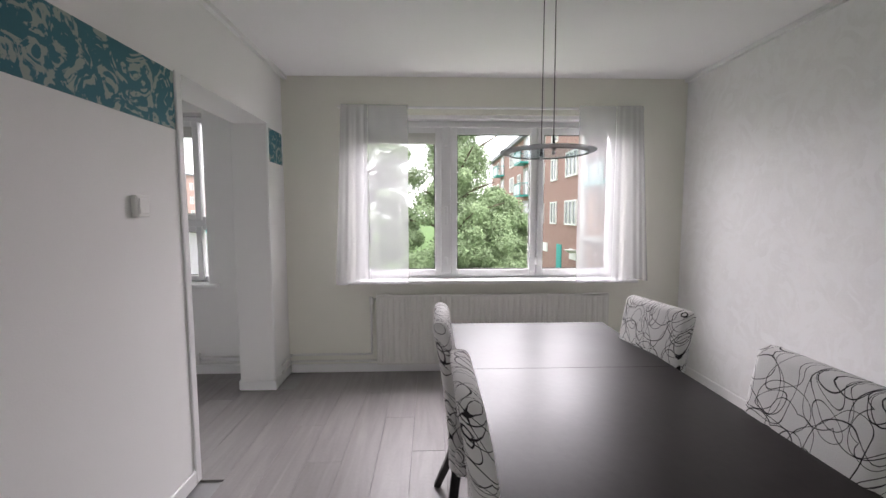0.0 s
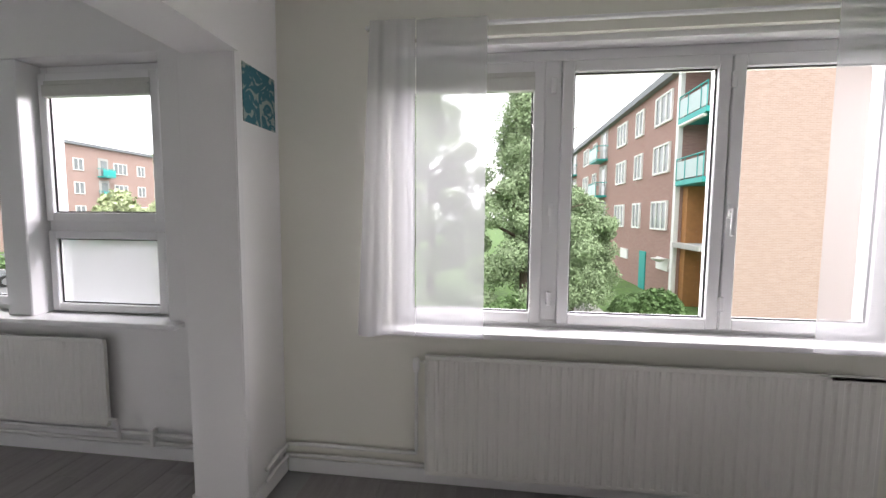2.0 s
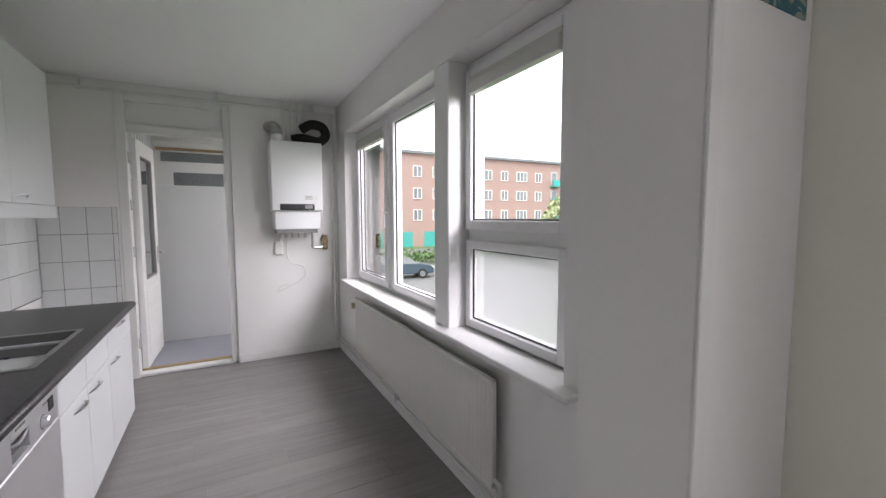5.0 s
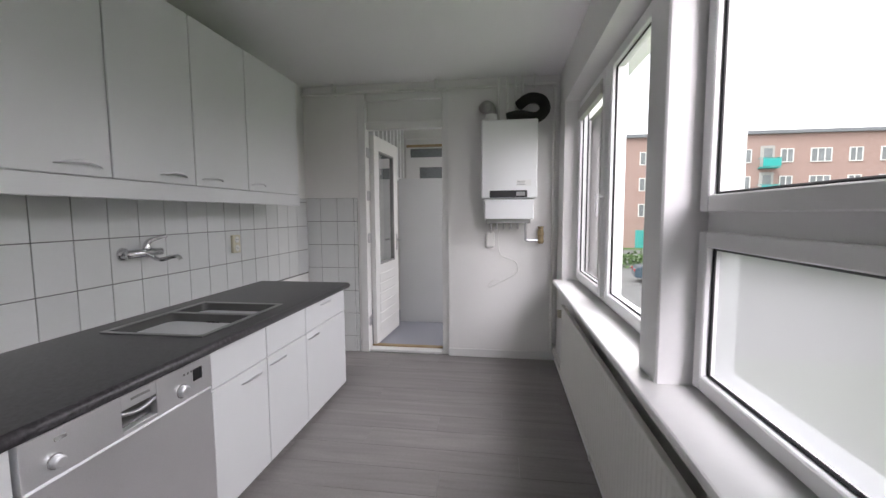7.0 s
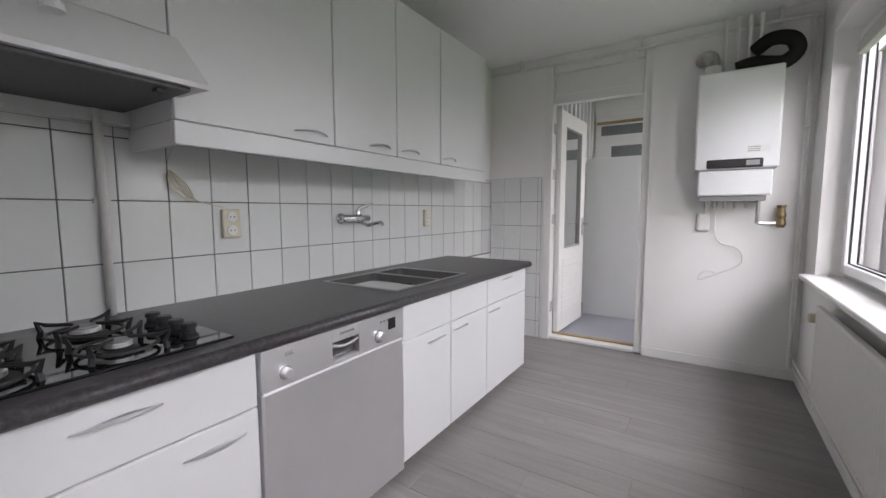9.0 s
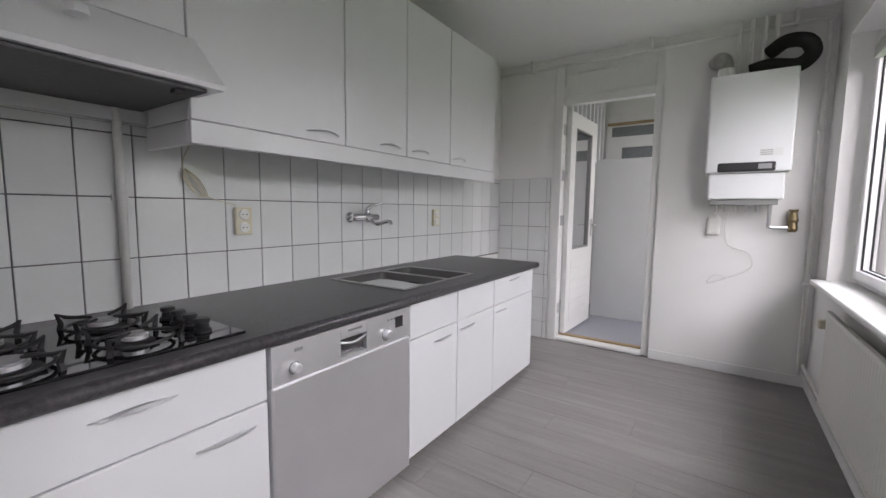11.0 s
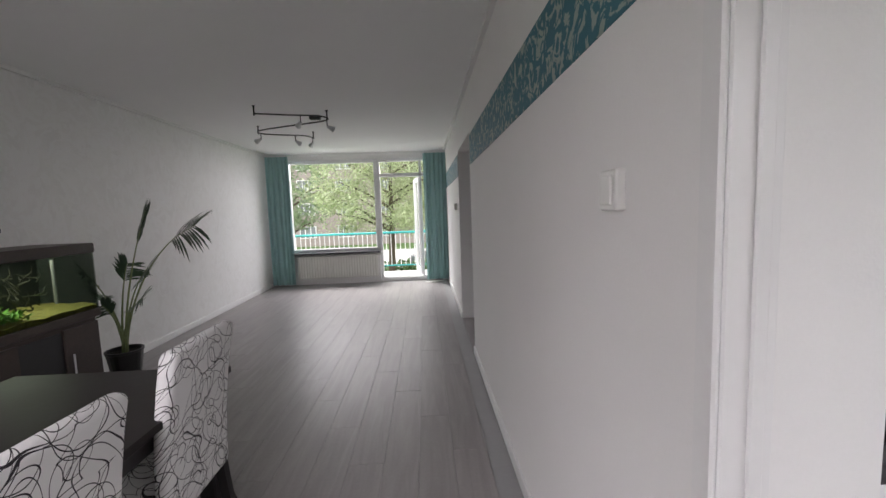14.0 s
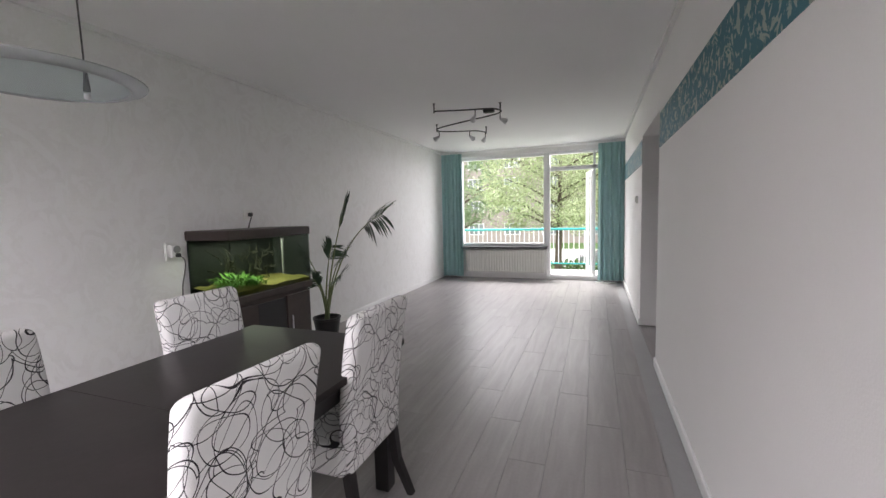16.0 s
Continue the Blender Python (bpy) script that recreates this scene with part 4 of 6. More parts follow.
# tiles: grout bed and single tiles
def tile_field(bed_box, axis, a_vals, z_vals, face, skip=None):
    bed = structure("tile_bed", box(B(), *bed_box), GROUT, "white wall tiles with grey joints")
    cache = {}
    for a0, a1 in zip(a_vals, a_vals[1:]):
        for z0, z1 in zip(z_vals, z_vals[1:]):
            w, h = round(a1 - a0 - 0.004, 4), round(z1 - z0 - 0.004, 4)
            if (w, h) not in cache:
                bm = B()
                if axis == "x":
                    box(bm, 0, 0, 0, w, 0.007, h, 0.0015)
                else:
                    box(bm, 0, 0, 0, 0.007, w, h, 0.0015)
                cache[(w, h)] = mesh_of("tile", bm, TILE)
            ob = new("tile", cache[(w, h)])
            ob.parent = bed
            ob.location = (a0 + 0.002, face, z0 + 0.002) if axis == "x" else (face, a0 + 0.002, z0 + 0.002)


tx = [-4.97] + [-1.808 - 0.1645 * k for k in range(19, -3, -1)] + [XK]
tile_field((XE, YT, ZW - 0.05, XK, YT + 0.003, 1.47), "x", tx, [ZW - 0.04, 0.99, 1.212, 1.434, 1.47], YT + 0.002)
tile_field((XE, YT + 0.012, 0.0, XE + 0.003, 1.6, 1.475), "y", [YT + 0.012, 1.235, 1.4, 1.565, 1.6], [0.0, 0.155, 0.375, 0.595, 0.815, 1.035, 1.255, 1.475], XE + 0.002)

# boiler
boiler = thing("boiler", XE, 3.000, 1.268, "white wall-hung combi boiler over bare pipes", "boiler")
BX = -4.72
part("case", box(B(), XE, 2.770, 1.448, BX, 3.230, 2.088, 0.012, 2), LACQUER, boiler)
part("lower_case", box(B(), XE, 2.795, 1.273, BX - 0.02, 3.205, 1.443, 0.01, 2), LACQUER, boiler)
cp = part("control_strip", box(B(), BX - 0.03, 2.840, 1.453, BX + 0.008, 3.150, 1.513, 0.01, 2), BLACK, boiler, "black control strip")
part("screen", box(B(), BX + 0.007, 3.060, 1.468, BX + 0.0095, 3.130, 1.500), GREYPLASTIC, cp)
part("type_plate", box(B(), BX, 3.060, 1.548, BX + 0.002, 3.180, 1.598), FARWHITE, boiler)
for k in range(3):
    part("plate_bar", box(B(), BX + 0.002, 3.065, 1.556 + 0.013 * k, BX + 0.003, 3.130, 1.561 + 0.013 * k), GREYPLASTIC, boiler)
part("pipe_tray", box(B(), XE + 0.02, 2.810, 1.238, BX - 0.05, 3.180, 1.272), GREYPLASTIC, boiler, "grey pipe tray")
for cy in (2.850, 2.900, 2.960, 3.020, 3.080):
    part("pipe_stub", sweep(B(), [(-4.86, cy, 1.243), (-4.86, cy, 1.188)], 0.009, 8), SATIN, boiler)
part("flue_collar", lathe(B(), [(0.05, 2.088), (0.05, 2.148), (0.045, 2.158)], -4.84, 2.850, 20), WHITECAN, boiler)
part("flue", sweep(B(), arc([(-4.84, 2.850, 2.148), (-4.84, 2.840, 2.208), (-4.87, 2.810, 2.238), (-4.95, 2.780, 2.238)], 5), 0.045, 14), ALU, boiler, "ribbed grey flue bend", True)
part("insulated_pipe", sweep(B(), arc([(-4.83, 2.980, 2.118), (-4.83, 3.080, 2.138), (-4.83, 3.220, 2.118), (-4.83, 3.290, 2.178), (-4.83, 3.260, 2.258), (-4.84, 3.160, 2.278), (-4.9, 3.080, 2.238)], 6), 0.045, 12), FOAM, boiler, "black foam-wrapped pipe", True)
vp = B()
for cy in (2.910, 2.980, 3.050, 3.110):
    sweep(vp, [(-4.9, cy, 2.068), (-4.9, cy, ZC - 0.02)], 0.011, 8)
part("riser", vp, PIPE, boiler)
lowp = sweep(B(), arc([(-4.88, 3.150, 1.248), (-4.88, 3.150, 1.128), (-4.9, 3.160, 1.088), (-4.92, 3.280, 1.088)], 4), 0.012, 8)
part("copper_tail", lowp, SATIN, boiler)
part("valve", lathe(B(), [(0.02, 1.058), (0.03, 1.078), (0.024, 1.118), (0.03, 1.138), (0.02, 1.188), (0.028, 1.208)], -4.92, 3.280, 12), BRASS, boiler, "dull brass filling valve")
part("thermostat_box", box(B(), XE, 2.800, 1.018, XE + 0.04, 2.880, 1.158, 0.02, 3), SWITCH, boiler, "rounded white plug box")
part("lead", sweep(B(), arc([(-4.9, 2.930, 1.248), (-4.93, 2.910, 1.088), (-4.94, 2.940, 0.95), (-4.945, 3.060, 0.9), (-4.945, 3.080, 0.8), (-4.945, 2.960, 0.72), (-4.945, 2.830, 0.66), (-4.945, 2.860, 0.72), (-4.945, 2.930, 0.72)], 6), 0.004, 6), SWITCH, boiler, "loose white lead", True)
part("lead", sweep(B(), arc([(-4.9, 2.880, 1.248), (-4.93, 2.860, 1.188), (-4.94, 2.850, 1.148)], 5), 0.012, 6), SWITCH, boiler, smooth=True)

pr = thing("ceiling_pipe", XE + 0.05, 2.2, 2.44, "white painted pipe run under the kitchen ceiling", "pipe")
part("pipe", sweep(B(), arc([(XE + 0.04, 1.1, 2.415), (XE + 0.04, 2.2, 2.415), (XE + 0.04, 3.3, 2.415), (XE + 0.04, 3.37, 2.385), (XE + 0.04, 3.38, 2.3)], 5), 0.013, 8), PIPE, pr, smooth=True)
part("pipe", sweep(B(), [(XE + 0.04, 3.38, 2.32), (XE + 0.04, 3.38, 0.1)], 0.013, 8), PIPE, pr)
for q in (1.4, 2.35, 3.2):
    part("clip", box(B(), XE, q, 2.4, XE + 0.06, q + 0.02, 2.5, 0.003), PIPE, pr)
for q in (0.7, 1.7):
    part("clip", box(B(), XE, 3.365, q, XE + 0.06, 3.395, q + 0.02, 0.003), PIPE, pr)


# radiators
def radiator(x0, x1, z0, z1, yf, wall, label, step=0.05, side=1, rib=0.006):
    """Panel radiator: ribbed face towards -y (side 1) or +y (side -1)."""
    r = thing("radiator", (x0 + x1) / 2, yf, z0, label, "radiator")
    bm = B()
    n = int((x1 - x0 - 0.02) / step)
    pts = [(x0, 0.0)]
    for k in range(n):
        a0 = x0 + 0.01 + (x1 - x0 - 0.02) * k / n
        w = (x1 - x0 - 0.02) / n
        pts += [(a0 + 0.1 * w, 0.0), (a0 + 0.28 * w, -rib), (a0 + 0.72 * w, -rib), (a0 + 0.9 * w, 0.0)]
    pts.append((x1, 0.0))
    lo = [bm.verts.new((x, yf + side * (0.009 + d), z0 + 0.02)) for x, d in pts]
    hi = [bm.verts.new((x, yf + side * (0.009 + d), z1 - 0.02)) for x, d in pts]
    for k in range(len(pts) - 1):
        bm.faces.new((lo[k], lo[k + 1], hi[k + 1], hi[k]))
    box(bm, x0, yf + side * 0.005, z1 - 0.024, x1, yf + side * 0.03, z1, 0.005, 2)
    box(bm, x0, yf + side * 0.005, z0, x1, yf + side * 0.03, z0 + 0.024, 0.005, 2)
    box(bm, x0, yf + side * 0.012, z0 + 0.02, x1, yf + side * 0.03, z1 - 0.02)
    part("panel", bm, RADIATOR, r)
    for bx in (x0 + 0.15, x1 - 0.15):
        part("bracket", box(B(), bx, yf + side * 0.03, z0 + 0.1, bx + 0.03, wall, z1 - 0.1), RADIATOR, r)
    return r


ra = radiator(-0.325, 1.67, 0.085, 0.69, 3.35, YN, "long cream panel radiator under the dining window", 0.048)
part("valve", lathe(B(), [(0.012, 0.6), (0.018, 0.62), (0.018, 0.66), (0.01, 0.67)], -0.37, 3.38, 12), SWITCH, ra)
part("tail", sweep(B(), [(-0.33, 3.38, 0.65), (-0.37, 3.38, 0.65), (-0.37, 3.38, 0.2), (-0.37, 3.40, 0.17), (-0.45, 3.40, 0.165)], 0.009, 8), PIPE, ra, smooth=True)
part("air_vent", box(B(), 1.45, 3.355, 0.66, 1.66, 3.37, 0.693), RADIATOR, ra)
rk = radiator(-4.15, -2.08, 0.2, 0.69, 3.35, YN, "long white panel radiator under the kitchen sill", 0.034, rib=0.0025)
part("valve", box(B(), -4.24, 3.34, 0.58, -4.2, 3.4, 0.63, 0.006), IVORY, rk, "ivory radiator valve")
part("tail", sweep(B(), [(-2.08, 3.37, 0.24), (-2.04, 3.37, 0.24), (-2.03, 3.38, 0.12)], 0.009, 8), PIPE, rk)
rl = radiator(0.3, 1.84, 0.12, 0.55, YS + 0.08, YS, "low cream radiator under the living-room window", 0.05, -1)

hp = thing("heating_pipes", -0.7, 3.39, 0.1, "pair of painted heating pipes along the skirting", "pipe")
for z, q in ((0.165, -0.45), (0.105, -0.32)):
    part("pipe", sweep(B(), arc([(-1.065, 3.2, z - 0.02), (-1.055, 3.36, z), (-1.0, 3.402, z), (q, 3.402, z)], 6), 0.0105, 8), PIPE, hp, smooth=True)
hk = thing("heating_pipes", -3, 3.39, 0.1, "pair of painted heating pipes along the kitchen skirting", "pipe")
for z in (0.105, 0.155):
    part("pipe", sweep(B(), [(-4.95, 3.40, z), (-1.36, 3.40, z)], 0.0105, 8), PIPE, hk, smooth=True)
for q in (-3.3, -1.85):
    part("clip", box(B(), q, 3.38, 0.09, q + 0.02, YN - 0.014, 0.19, 0.003), PIPE, hk)

# ---------- dining ----------
ZT = 0.71
table = thing("dining_table", 0.7, 1.48, 0, "large blackbrown extending dining table", "table")
TX0, TX1, TY0, TY1 = 0.255, 1.18, 0.75, 2.35
part("tabletop", box(B(), TX0, TY0, ZT - 0.028, TX1, 1.62, ZT, 0.0015, 1), WENGE, table)
part("tabletop_leaf", box(B(), TX0, 1.6202, ZT - 0.028, TX1, TY1, ZT, 0.0015, 1), WENGE, table)
ap = B()
box(ap, TX0 + 0.06, TY0 + 0.06, ZT - 0.12, TX0 + 0.085, TY1 - 0.06, ZT - 0.028)
box(ap, TX1 - 0.085, TY0 + 0.06, ZT - 0.12, TX1 - 0.06, TY1 - 0.06, ZT - 0.028)
box(ap, TX0 + 0.085, TY0 + 0.06, ZT - 0.12, TX1 - 0.085, TY0 + 0.085, ZT - 0.028)
box(ap, TX0 + 0.085, TY1 - 0.085, ZT - 0.12, TX1 - 0.085, TY1 - 0.06, ZT - 0.028)
part("apron", ap, WENGE_LEG, table)
for lx in (TX0 + 0.05, TX1 - 0.12):
    for ly in (TY0 + 0.05, TY1 - 0.12):
        part("leg", box(B(), lx, ly, 0, lx + 0.07, ly + 0.07, ZT - 0.028, 0.004), WENGE_LEG, table)


def soft_slab(bm, sx, sy, sz, round_by, seg=4):
    """Padded block centred on x and y, from z 0 to sz."""
    return box(bm, -sx / 2, -sy / 2, 0, sx / 2, sy / 2, sz, round_by, seg)


def dining_chair():
    """Parson chair in a printed slipcover, facing +x, its back at x 0."""
    c = thing("dining_chair", 0, 0, 0, "blackbrown dining chair in a white slipcover with black scribbled loops", "chair", "chairs round the table")
    seat = B()
    soft_slab(seat, 0.46, 0.46, 0.13, 0.025)
    bmesh.ops.translate(seat, verts=seat.verts, vec=(0.27, 0, 0.31))
    part("seat_cover", seat, CLOTH, c, "scribble-printed seat cover", True)
    bk = B()
    soft_slab(bk, 0.066, 0.42, 0.625, 0.03)
    bmesh.ops.subdivide_edges(bk, edges=[e for e in bk.edges if abs(e.verts[0].co.z - e.verts[1].co.z) > 0.3], cuts=5)
    for v in bk.verts:
        t = v.co.z / 0.625
        v.co.x += -0.07 * t * t
        v.co.z += 0.012 * (1 - (v.co.y / 0.215) ** 2) * (t > 0.8)
        v.co.y *= 1 + 0.03 * (t - 0.5)
    bmesh.ops.translate(bk, verts=bk.verts, vec=(0.05, 0, 0.31))
    part("back_cover", bk, CLOTH, c, "scribble-printed back cover", True)
    for s in (-1, 1):
        part("leg", sweep(B(), [(0.46, s * 0.19, 0.32), (0.46, s * 0.19, 0.0)], [0.026, 0.02], 4), WENGE_LEG, c)
        part("leg", sweep(B(), [(0.05, s * 0.18, 0.33), (0.03, s * 0.18, 0.16), (-0.04, s * 0.18, 0.0)], [0.027, 0.025, 0.02], 4), WENGE_LEG, c)
    return c


chair = dining_chair()
chair.matrix_basis = pose(0.24, 1.02, 0, 0, 0, 0)
copy_thing(chair, pose(0.195, 1.71, 0, 0, 0, -2))
copy_thing(chair, pose(1.225, 1.02, 0, 0, 0, 179))
copy_thing(chair, pose(1.22, 1.85, 0, 0, 0, 190))

# pendant lamp: glass dish on two wires
LX, LY, LZ = 0.675, 1.84, 1.66


def ring(bm, profile, cx, cy, sides):
    """A closed profile turned about an upright axis, open in the middle."""
    rows = [[bm.verts.new((cx + r * math.cos(2 * math.pi * k / sides), cy + r * math.sin(2 * math.pi * k / sides), z)) for r, z in profile] for k in range(sides)]
    n = len(profile)
    for k in range(sides):
        a, b = rows[k], rows[(k + 1) % sides]
        for i in range(n):
            bm.faces.new((a[i], b[i], b[(i + 1) % n], a[(i + 1) % n]))
    return bm


lamp = thing("pendant_lamp", LX, LY, LZ, "flat round glass disc pendant lamp on two thin black wires", "lamp")
part("disc", lathe(B(), [(0.001, LZ - 0.021), (0.177, LZ - 0.0185), (0.177, LZ - 0.0145), (0.001, LZ - 0.017)], LX, LY, 48), TINTGLASS, lamp, "clear bluish glass disc", True)
part("rim", ring(B(), [(0.178, LZ - 0.02), (0.2, LZ - 0.016), (0.216, LZ - 0.01), (0.218, LZ - 0.006), (0.2, LZ - 0.011), (0.178, LZ - 0.015)], LX, LY, 48), RIMGLASS, lamp, "pale frosted bevelled rim", True)
part("inner_edge", sweep(B(), [(LX + 0.179 * math.cos(2 * math.pi * k / 48), LY + 0.179 * math.sin(2 * math.pi * k / 48), LZ - 0.018) for k in range(49)], 0.0032, 6), GREYPLASTIC, lamp, "dark inner edge of the rim")
for dy, grip in ((-0.1, 0.05), (0.1, 0.022)):
    y = LY + dy
    part("wire", sweep(B(), [(LX, y, LZ - 0.012), (LX, LY + dy * 0.9, ZC - 0.03)], 0.0022, 6), BLACK, lamp)
    part("grip", sweep(B(), [(LX, y, LZ - 0.014), (LX, y, LZ - 0.004), (LX, y, LZ + grip)], [0.009, 0.008, 0.003], 10), BLACK, lamp, "black tapered wire grip")
    part("stud", lathe(B(), [(0.002, LZ - 0.036), (0.007, LZ - 0.034), (0.008, LZ - 0.028), (0.007, LZ - 0.021)], LX, y, 12), SATIN, lamp, "small round metal stud")
part("canopy", lathe(B(), [(0.1, ZC - 0.03), (0.105, ZC - 0.02), (0.105, ZC - 0.005), (0.1, ZC)], LX, LY, 24), SATIN, lamp)


def drape(bm, x0, x1, z0, z1, y, folds, deep, gather=0.0, nz=10, seed=1, bottom=0.0, flare=0.0, wander=0.0):
    """A hanging cloth along x with soft folds; flare widens its foot to the x0 side."""
    rng = random.Random(seed)
    ph = [rng.uniform(0, 6.28) for _ in range(4)]
    n = int(folds * 10)
    rows = []
    for j in range(nz + 1):
        t = j / nz
        row = []
        for i in range(n + 1):
            s = i / n
            w = s + wander * math.sin(4.1 * s + ph[2]) + 0.5 * wander * math.sin(9.3 * s + ph[1] + 0.8 * t)
            x = x0 + (x1 - x0) * s + flare * (1 - t) * (1 - s)
            d = deep * (0.7 + 0.5 * (1 - t)) * (math.sin(2 * math.pi * folds * w + ph[0] + 0.6 * math.sin(2.2 * t + ph[1])) + 0.35 * math.sin(2 * math.pi * folds * 1.7 * s + ph[2]))
            z = z0 + (z1 - z0) * t + bottom * (1 - t) * math.sin(5 * s + ph[3])
            row.append(bm.verts.new((x, y + d, z)))
        rows.append(row)
    for a, b in zip(rows, rows[1:]):
        for i in range(n):
            bm.faces.new((a[i], a[i + 1], b[i + 1], b[i]))
    return bm


YC = YN - 0.085
sc = thing("sheer_curtain", -0.4, YC, 0.75, "white sheer voile curtain, gathered at its outer side", "curtain", "sheer curtains")
part("gathered_cloth", drape(B(), -0.585, -0.37, 0.79, 2.255, YC, 3.4, 0.0022, seed=3, bottom=0.015, flare=-0.07, nz=16, wander=0.11), SHEER_FOLD, sc, smooth=True)
part("flat_cloth", drape(B(), -0.37, -0.045, 0.79, 2.255, YC + 0.01, 1.3, 0.006, seed=4, bottom=0.008), SHEER, sc, smooth=True)
part("hem", sweep(B(), [(-0.37, YC + 0.004, 0.792), (-0.045, YC + 0.004, 0.795)], 0.004, 6), SHEER_FOLD, sc)
sc2 = thing("sheer_curtain", 1.8, YC, 0.75, "white sheer voile curtain, gathered at its outer side", "curtain", "sheer curtains")
part("gathered_cloth", drape(B(), 1.9, 1.68, 0.8, 2.255, YC, 3.6, 0.0022, seed=5, bottom=0.015, flare=0.09, nz=16, wander=0.1), SHEER_FOLD, sc2, smooth=True)
part("flat_cloth", drape(B(), 1.68, 1.37, 0.79, 2.255, YC + 0.01, 1.0, 0.006, seed=6, bottom=0.008), SHEER, sc2, smooth=True)


def wall_switch(x, y, z, nx, label):
    s = thing("light_switch", x, y, z, label, "switch")
    part("plate", box(B(), x, y - 0.04, z - 0.045, x + nx * 0.024, y + 0.04, z + 0.045, 0.005, 2), SWITCH, s)
    part("rocker", box(B(), x + nx * 0.024, y - 0.027, z - 0.032, x + nx * 0.031, y + 0.027, z + 0.032, 0.004, 2), SWITCH, s)


wall_switch(XP, 1.66, 1.40, 1, "white surface-mounted light switch on the partition")
wall_switch(XP, -2.9, 1.4, 1, "small pale thermostat box on the wall")

# ---------- living room ----------
AX = 1.87
aq = thing("aquarium", 2.1, 0.0, 0, "large aquarium on a dark wood cabinet with bright green water plants", "aquarium")
A0, A1 = -0.63, 0.26
cab = part("cabinet", box(B(), AX + 0.02, A0 + 0.03, 0.06, XR - 0.02, A1 - 0.03, 0.66, 0.004), AQWOOD, aq)
part("plinth", box(B(), AX + 0.05, A0 + 0.05, 0, XR - 0.04, A1 - 0.05, 0.06), BLACK, aq)
for d0, d1 in ((A0 + 0.035, -0.3), (0.02, A1 - 0.035)):
    d = part("door", box(B(), AX, d0, 0.07, AX + 0.019, d1, 0.63, 0.003), AQWOOD, aq)
    hy = d1 - 0.04 if d1 < 0 else d0 + 0.04
    part("handle", sweep(B(), [(AX - 0.015, hy, 0.3), (AX - 0.015, hy, 0.45)], 0.006, 8), SATIN, d)
# the middle bay isn't hollow: a black sheet paints the shade inside it
part("niche_shade", box(B(), AX + 0.012, -0.29, 0.08, AX + 0.019, 0.01, 0.62), BLACK, aq, "flat black sheet painted as the shade of the open middle bay")
part("base_rim", box(B(), AX - 0.01, A0, 0.66, XR - 0.01, A1, 0.72, 0.006), AQWOOD, aq)
part("hood", box(B(), AX - 0.01, A0, 1.14, XR - 0.01, A1, 1.213, 0.008), AQWOOD, aq)
part("front_pane", box(B(), AX, A0 + 0.01, 0.72, AX + 0.008, A1 - 0.01, 1.14), AQGLASS, aq)
part("side_pane", box(B(), AX + 0.008, A0 + 0.01, 0.72, XR - 0.03, A0 + 0.018, 1.14), AQGLASS, aq)
part("side_pane", box(B(), AX + 0.008, A1 - 0.018, 0.72, XR - 0.03, A1 - 0.01, 1.14), AQGLASS, aq)
part("back_panel", box(B(), XR - 0.03, A0 + 0.01, 0.72, XR - 0.02, A1 - 0.01, 1.14), mat("tank_back", (0.018, 0.022, 0.02), 0.6, amount=0.5, scale=12), aq, "dark mossy back panel")
gv = B()
rng = random.Random(8)
n = 14
top = [[gv.verts.new((AX + 0.01 + (XR - 0.05 - AX) * j / 4, A0 + 0.02 + (A1 - A0 - 0.04) * i / n, 0.745 + 0.02 * rng.random() + 0.02 * j / 4)) for j in range(5)] for i in range(n + 1)]
for i in range(n):
    for j in range(4):
        gv.faces.new((top[i][j], top[i + 1][j], top[i + 1][j + 1], top[i][j + 1]))
edge = [r[0] for r in top]
low = [gv.verts.new((v.co.x, v.co.y, 0.72)) for v in edge]
for i in range(n):
    gv.faces.new((low[i], low[i + 1], edge[i + 1], edge[i]))
part("gravel", gv, GRAVEL, aq, "yellow-green gravel bed")
wp = B()
for k in range(420):
    y = rng.uniform(-0.12, A1 - 0.04)
    x = rng.uniform(AX + 0.03, AX + 0.25)
    z = 0.76 + rng.uniform(0, 0.1) * (1 - abs(y - 0.12) / 0.4)
    a, tl = rng.uniform(0, 6.28), rng.uniform(0.03, 0.075)
    d = Vector((math.cos(a), math.sin(a), rng.uniform(0.2, 1.0))).normalized()
    s = d.cross(Vector((0, 0, 1))).normalized() * 0.007
    p0 = Vector((x, y, z))
    wp.faces.new([wp.verts.new(q) for q in (p0 - s, p0 + d * tl * 0.6 - s, p0 + d * tl, p0 + d * tl * 0.6 + s, p0 + s)])
part("water_plant", wp, AQPLANT, aq, "bright green feathery plant")
rk2 = B()
for k in range(60):
    y = rng.uniform(-0.45, 0.1)
    p0 = Vector((rng.uniform(2.1, 2.25), y, 0.76 + rng.uniform(0, 0.24)))
    d = Vector((rng.uniform(-1, 1), rng.uniform(-1, 1), rng.uniform(0, 1))).normalized()
    sweep(rk2, [p0, p0 + 0.06 * d, p0 + 0.09 * (d + Vector((0, 0.3, 0.3)))], [0.006, 0.004, 0.002], 4)
part("dark_root", rk2, mat("sunken_root", (0.05, 0.05, 0.03), 0.8), aq, "tangled dark root")
part("inner_tube", sweep(B(), [(2.0, -0.42, 0.8), (2.0, -0.42, 1.11)], 0.01, 8), GREYPLASTIC, aq)


